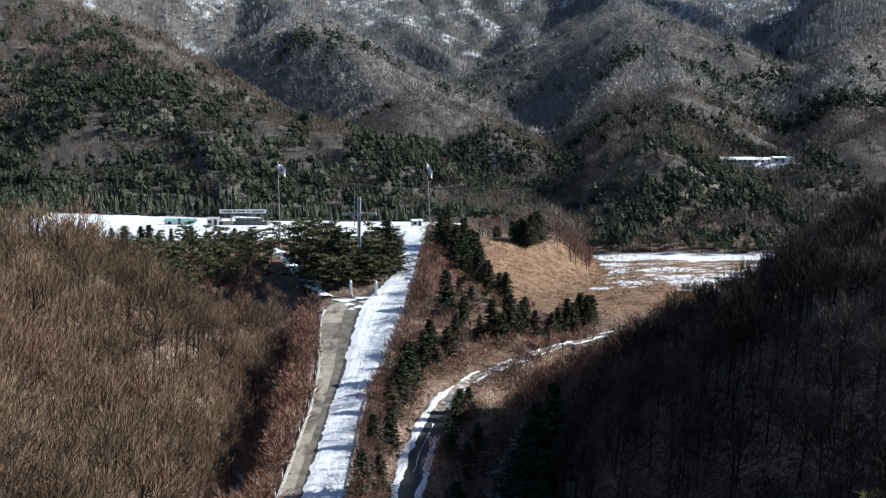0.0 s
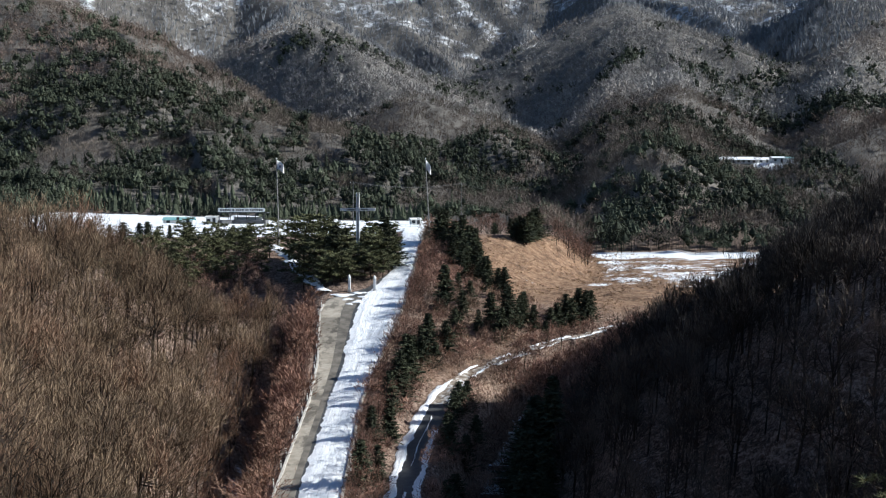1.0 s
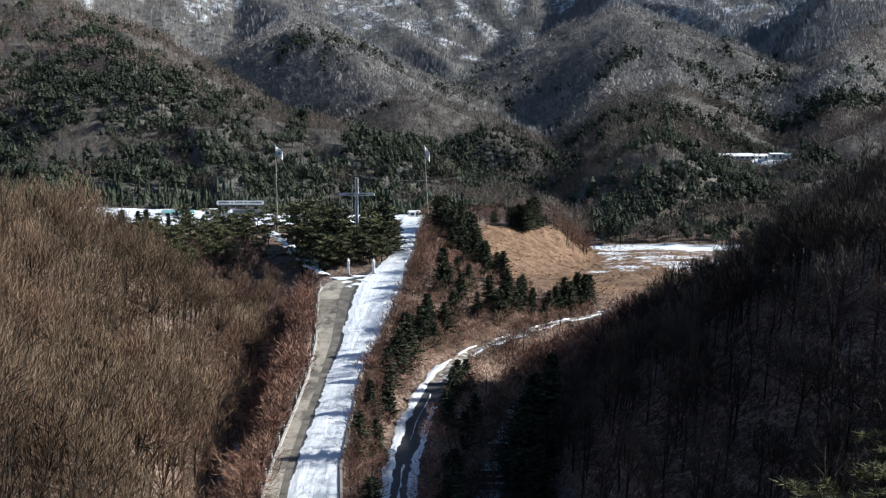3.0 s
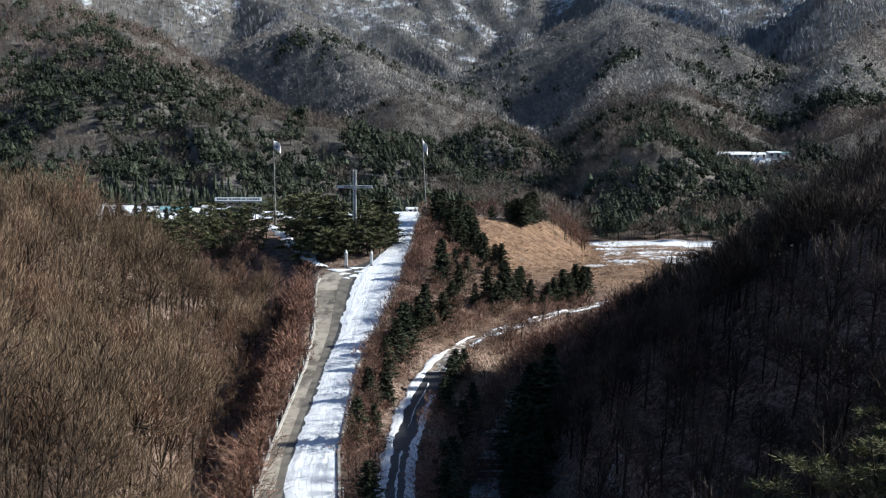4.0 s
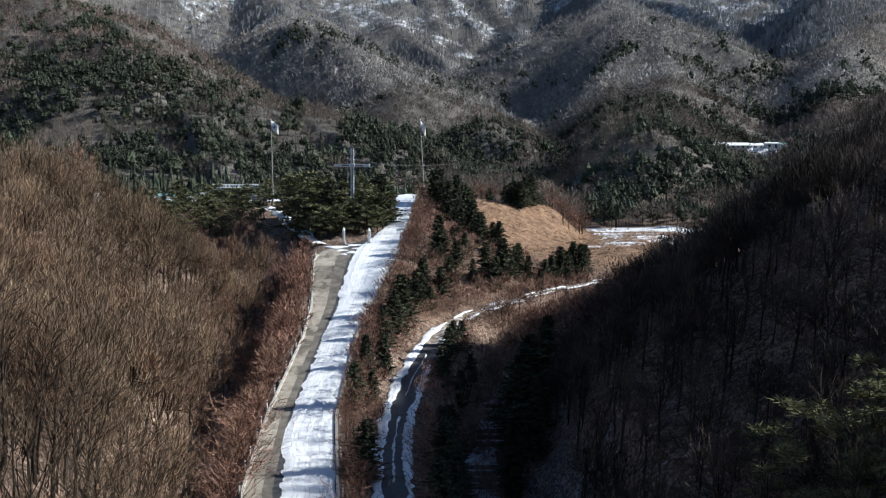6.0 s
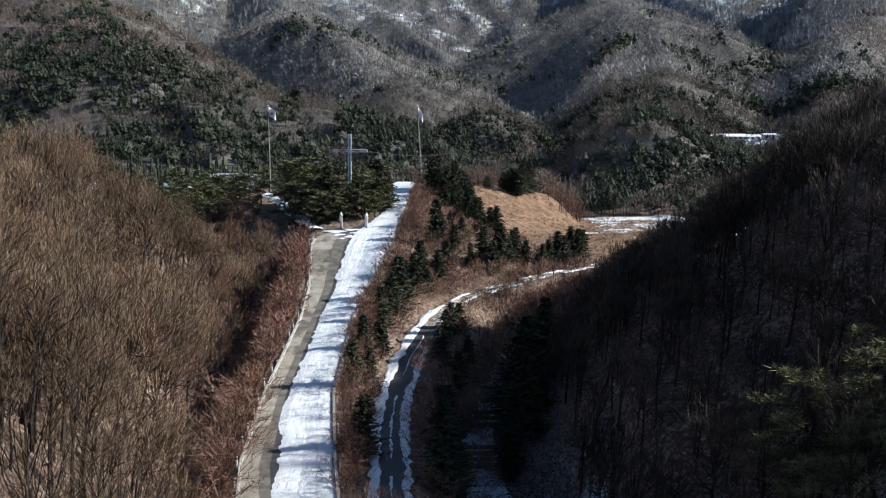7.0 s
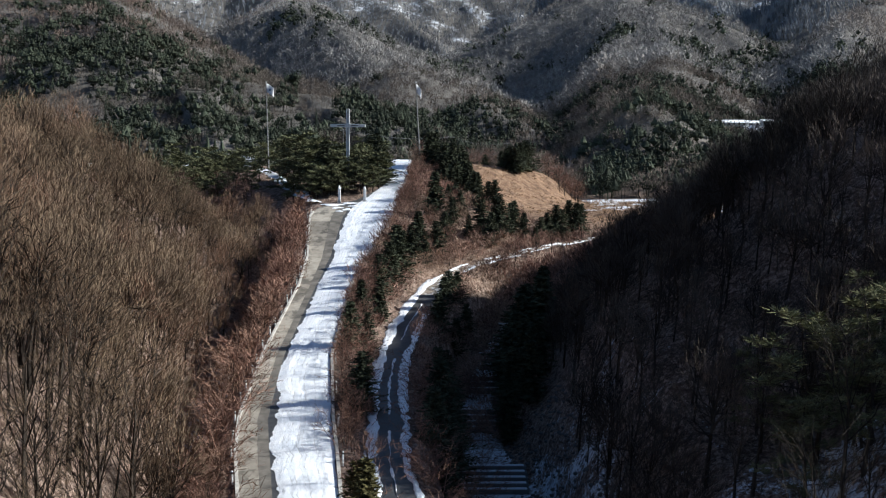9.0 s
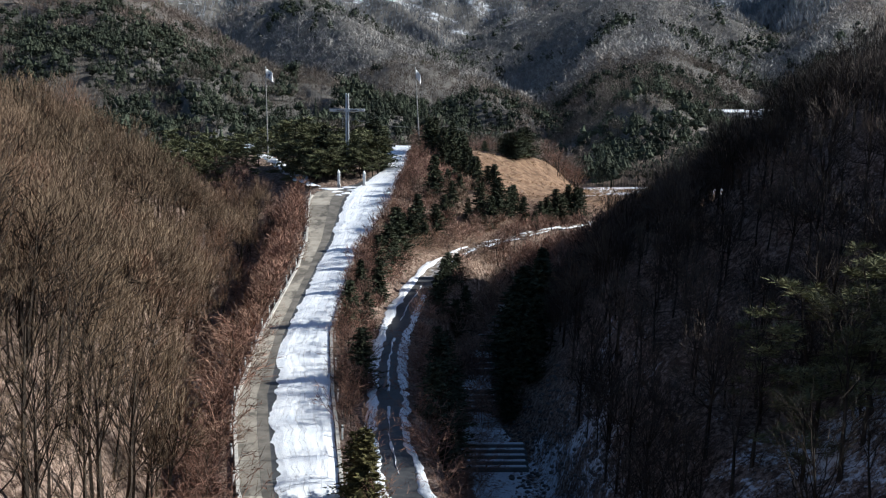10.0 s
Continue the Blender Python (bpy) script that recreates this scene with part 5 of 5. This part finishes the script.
sign = thing("sign_board", -62.5, 351.2, "long white sign board with a line of dark lettering", "sign", z=at_ground(-62.5, 351.2))
part("panel", box((0, 0, 4.35), (14.6, 0.14, 1.2), 0.02), M_POST, sign)
for sx in (-6.9, -2.3, 2.3, 6.9):
    part("post", rod((sx, 0.14, -0.3), (sx, 0.14, 4.9), 0.08, 0.08, 8), M_DARK, sign)
tr = random.Random(5)
bx = -6.6
while bx < 6.3:
    w = tr.uniform(0.35, 0.62)
    part("lettering", box((bx + w / 2, -0.085, 4.35), (w, 0.02, 0.55)), M_DARK, sign)
    bx += w + tr.choice((0.16, 0.16, 0.2, 0.55))


def shed(name, x, y, size, roof_mat, label, turn=0.0, snowy=False):
    """A small low building: walls, gabled roof, windows, a door."""
    w, d, h = size
    ob = thing(name, x, y, label, "building", turn=turn)
    part("wall", box((0, 0, h / 2 - 0.2), (w, d, h + 0.4), 0.03), M_WALL, ob)
    rise = 0.18 * d
    for sy in (-1, 1):
        bm = box((0, 0, 0), (w + 0.7, math.hypot(d / 2 + 0.35, rise) , 0.14), 0.02)
        bmesh.ops.transform(bm, verts=bm.verts, matrix=pose(0, sy * (d / 4 + 0.17), h + rise / 2 + 0.05, -sy * math.degrees(math.atan2(rise, d / 2 + 0.35)), 0, 0))
        part("roof", bm, roof_mat, ob)
    n = max(2, int(w / 2.4))
    for k in range(n):
        cx = -w / 2 + (k + 0.5) * w / n
        if k == n // 2:
            part("door", box((cx, -d / 2 - 0.03, 0.95), (0.9, 0.08, 1.9), 0.01), M_DARK, ob)
        else:
            win = part("window", box((cx, -d / 2 - 0.02, h * 0.58), (1.1, 0.08, 0.9), 0.01), M_GLASS, ob)
            part("sill", box((cx, -d / 2 - 0.08, h * 0.58 - 0.5), (1.25, 0.16, 0.08)), M_KERB, win)
    return ob


shed("shed", -83.5, 358, (9.2, 5, 0.9), M_TEAL, "low shed with a faded teal sheet roof on the snow", 4)
shed("hall", -36.5, 338, (9.5, 4.5, 1.0), M_POST, "low building with a pale snow-covered roof behind conifers", -3)
shed("hut", -71.8, 352, (3.4, 3, 1.9), M_WALL, "small white hut beside the stage", 0)
shed("hut", -8.3, 352, (3.0, 3.0, 1.5), M_POST, "small white hut at the end of the plateau", 12)
shed("long_house", 134, 527, (24, 9, 1.3), M_SNOW, "long farm building with a snow-covered roof on the hillside", 2)
shed("farm_house", 152, 531, (9, 7, 1.6), M_SNOW, "farm house with a snow-covered roof on the hillside", 8)
shed("farm_shed", 163, 535, (7, 5, 2.4), M_TEAL, "farm shed with a teal roof on the hillside", -6)
shed("farm_shed", 156, 524, (6, 4, 2.2), M_SNOW, "farm shed under snow on the hillside", 3)


def utility_pole(x, y, tall):
    ob = thing("utility_pole", x, y, "concrete utility pole with a crossarm behind the plateau", "pole", "utility poles")
    part("pole", rod((0, 0, -0.3), (0, 0, tall), 0.13, 0.08), M_STONE, ob)
    part("crossarm", box((0, -0.15, tall - 0.6), (2.0, 0.1, 0.12), 0.01), M_DARK, ob)
    for k in (-0.85, 0, 0.85):
        part("insulator", rod((k, -0.15, tall - 0.54), (k, -0.15, tall - 0.28), 0.05, 0.035, 6), M_POST, ob)
    return Vector((x, y - 0.15, at_ground(x, y) + tall - 0.3))


tips = [utility_pole(*q) for q in ((-68, 362, 10), (-27.5, 350, 13.5), (7, 402, 14), (28, 420, 13))]
for a, b in zip(tips[1:], tips[2:]):
    for off in (-0.85, 0.85):
        cu = bpy.data.curves.new("power_line", "CURVE")
        cu.dimensions, cu.bevel_depth = "3D", 0.03
        sp = cu.splines.new("POLY")
        sp.points.add(12)
        for k in range(13):
            t = k / 12
            p = a.lerp(b, t) + Vector((off, 0, -1.6 * 4 * t * (1 - t)))
            sp.points[k].co = (*p, 1)
        cu.materials.append(M_DARK)
        tagged(new("power_line", cu), "thin dark sagging power line between poles", "cable", "power lines")

# low white fence across the end of the plateau
fence = thing("fence", -7.5, 316, "low white post-and-rail fence on the snow", "fence")
for k in range(13):
    part("post", box((-7.8 + k * 1.3, 0, 0.5), (0.12, 0.12, 1.3), 0.01), M_POST, fence)
for hz in (0.45, 0.95):
    part("rail", box((0, -0.08, hz), (16, 0.05, 0.1)), M_POST, fence)
for k in range(18):
    x, y = -78 + (k % 9) * 7.4, 296 + (k // 9) * 22
    ob = thing("bench", x, y, "low dark bench standing in the snow", "bench", "benches on the plateau")
    part("seat", box((0, 0, 0.45), (2.4, 0.45, 0.08), 0.01), M_STONE, ob)
    for sx in (-0.9, 0.9):
        part("leg", box((sx, 0, 0.15), (0.12, 0.4, 0.6)), M_STONE, ob)

# concrete wall at the head of the stream
wall = thing("culvert_wall", 10.4, 146.5, "small pale concrete culvert wall above the stream", "wall", turn=-8)
part("face", box((0, 0, 1.2), (3.0, 0.4, 3.2), 0.04), M_KERB, wall)
part("coping", box((0, -0.05, 2.9), (3.3, 0.7, 0.25), 0.03), M_KERB, wall)

# weirs: flights of sills across the stream
for wx, wy, w, n in ((6.0, 108, 5.6, 5), (4.7, 125, 4.2, 4), (6.5, 135.5, 3.2, 3), (7.7, 142.5, 2.8, 3)):
    ob = thing("weir", wx, wy - 2.4, "flight of dark concrete sills with snow on their treads", "weir", "weirs in the stream", z=on_path(BED, wy - 2.6, 3) - 0.1)
    rise = (on_path(BED, wy + 2, 3) - on_path(BED, wy - 2.4, 3) + 0.25) / n
    for k in range(n):
        sill = part("sill", box((0, k * 0.95, (k + 0.5) * rise - 0.3), (w + 0.9, 0.95, rise + 0.6), 0.03), M_STONE, ob)
        part("snow_cap", box((0, k * 0.95 + 0.12, (k + 1) * rise + 0.03), (w + 0.5, 0.62, 0.08), 0.03), M_SNOW, sill, "snow on the tread")

# boulders beside the stream
def rock(seed):
    bm = bmesh.new()
    bmesh.ops.create_icosphere(bm, subdivisions=1, radius=0.5)
    r = random.Random(seed)
    for v in bm.verts:
        v.co *= r.uniform(0.7, 1.25)
        v.co.z *= 0.65
    bmesh.ops.triangulate(bm, faces=bm.faces)
    bm.verts.index_update()
    out = np.array([tuple(v.co) for v in bm.verts]), np.array([[v.index for v in f.verts] for f in bm.faces])
    bm.free()
    return out


x, y = scatter(7.6, 14.5, 66, 118, 0.7, 41)
x = x - 0.02 * (y - 95)
stamp("boulders", [rock(k) for k in range(4)], x, y, height(x, y) + 0.05, np.random.default_rng(3).uniform(0.15, 0.7, len(x)), M_RUBBLE, "dark boulders with snow between them beside the stream", "rocks", 3)

# snow left at the junction
def snow_patch(x, y, rx, ry, seed, base):
    n, rings = 22, 5
    V, F = [(0, 0, 0.10)], []
    r = random.Random(seed)
    wob = [1 + 0.28 * math.sin(3 * k * 6.2832 / n + seed) + r.uniform(-0.15, 0.15) for k in range(n)]
    for i in range(1, rings + 1):
        f = i / rings
        for k in range(n):
            a = 6.2832 * k / n
            V.append((rx * f * wob[k] * math.cos(a), ry * f * wob[k] * math.sin(a), 0.10 * (1 - f**3) - 0.03 * (f == 1) + (ry * f * wob[k] * math.sin(a)) * base))
    F = [(0, 1 + k, 1 + (k + 1) % n) for k in range(n)]
    for i in range(rings - 1):
        for k in range(n):
            a, b = 1 + i * n + k, 1 + i * n + (k + 1) % n
            F += [(a, a + n, b + n), (a, b + n, b)]
    ob = new("snow_patch", mesh_of("snow_patch", V, F, M_SNOW, True))
    ob.location = (x, y, on_path(RAMP_A, y, 4) + 0.01)
    return tagged(ob, "leftover patch of old snow on the dark asphalt", "snow", "snow patches at the junction")


for k, (x, y, rx, ry) in enumerate(((-16.2, 183.2, 1.7, 1.0), (-13.6, 184.6, 1.2, 0.7), (-15.2, 180.6, 0.9, 0.6), (-13.4, 179.2, 0.8, 1.0), (-14.6, 177.6, 0.6, 0.5), (-12.6, 182, 0.9, 0.8))):
    snow_patch(x, y, rx, ry, k, 0.15)


# ---- road pieces ----
def kerb_line(name, line, off, y0, y1, label):
    a = RAMP_A.copy()
    a[:, 1], a[:, 2] = RAMP_A[:, line] + off - 0.13, RAMP_A[:, line] + off + 0.13
    V, F = [], []
    ys = np.arange(y0, y1, 1.0)
    for k, yy in enumerate(ys):
        l, r, h = on_path(a, yy, 1), on_path(a, yy, 2), on_path(a, yy, 4)
        V += [(l, yy, h - 0.3), (l, yy, h + 0.16), (r, yy, h + 0.16), (r, yy, h - 0.3)]
        if k:
            b = 4 * (k - 1)
            F += [(b + j, b + j + 4, b + j + 5, b + j + 1) for j in range(3)]
    return tagged(new(name, mesh_of(name, V, F, M_KERB)), label, "kerb", kind="structure")


kerb_line("kerb", 1, -0.14, 60, 178, "pale concrete kerb along the road edge")
kerb_line("kerb", 3, 0.2, 60, 236, "low concrete kerb beside the snow")


def guard_post(x, y, z, k):
    ob = tagged(new("guard_post"), "short white guard post at the road edge", "post", "guard posts along the road")
    ob.matrix_basis = pose(x, y, z, (k % 3 - 1) * 2.0, (k % 4 - 1.5) * 2.0, 0)
    part("shaft", rod((0, 0, -0.3), (0, 0, 0.85), 0.075, 0.07, 8), M_POST, ob)
    part("band", rod((0, 0, 0.62), (0, 0, 0.76), 0.082, 0.082, 8), M_DARK, ob, "dark reflector band")
    return ob


first_post = None
for k in range(44):
    yy = 62 + k * 4.2 + (k * 37 % 11) * 0.12 if k < 28 else 66 + (k - 28) * 8.5
    line, off = (1, -0.45) if k < 28 else (3, 0.55)
    xx, zz = on_path(RAMP_A, yy, line) + off, on_path(RAMP_A, yy, 4)
    if first_post is None:
        first_post = guard_post(xx, yy, zz, k)
    else:
        copy_thing(first_post, pose(xx, yy, zz, (k % 3 - 1) * 2.0, (k % 4 - 1.5) * 2.0, 0))

# concrete slabs of the clear lane, two across
for k in range(24):
    y0, y1 = 44 + k * 5.75, 44 + (k + 1) * 5.75 - 0.05
    for c0, c1 in ((0.0, 0.62), (0.63, 0.98)):
        V = []
        for yy in (y0, (y0 + y1) / 2, y1):
            l, r, h = on_path(RAMP_A, yy, 1), on_path(RAMP_A, yy, 2) - 0.3, on_path(RAMP_A, yy, 4)
            V += [(l + (r - l) * c, yy, h + dz) for c, dz in ((c0, -0.1), (c0, 0.0), (c1, 0.0), (c1, -0.1))]
        F = [(b + j, b + j + 1, b + j + 5, b + j + 4) for b in (0, 4) for j in range(3)]
        mt = M_CONCRETE if c0 == 0 else M_DAMP
        part("slab", mesh_of("slab", V, F, mt), mt, ramp_road)
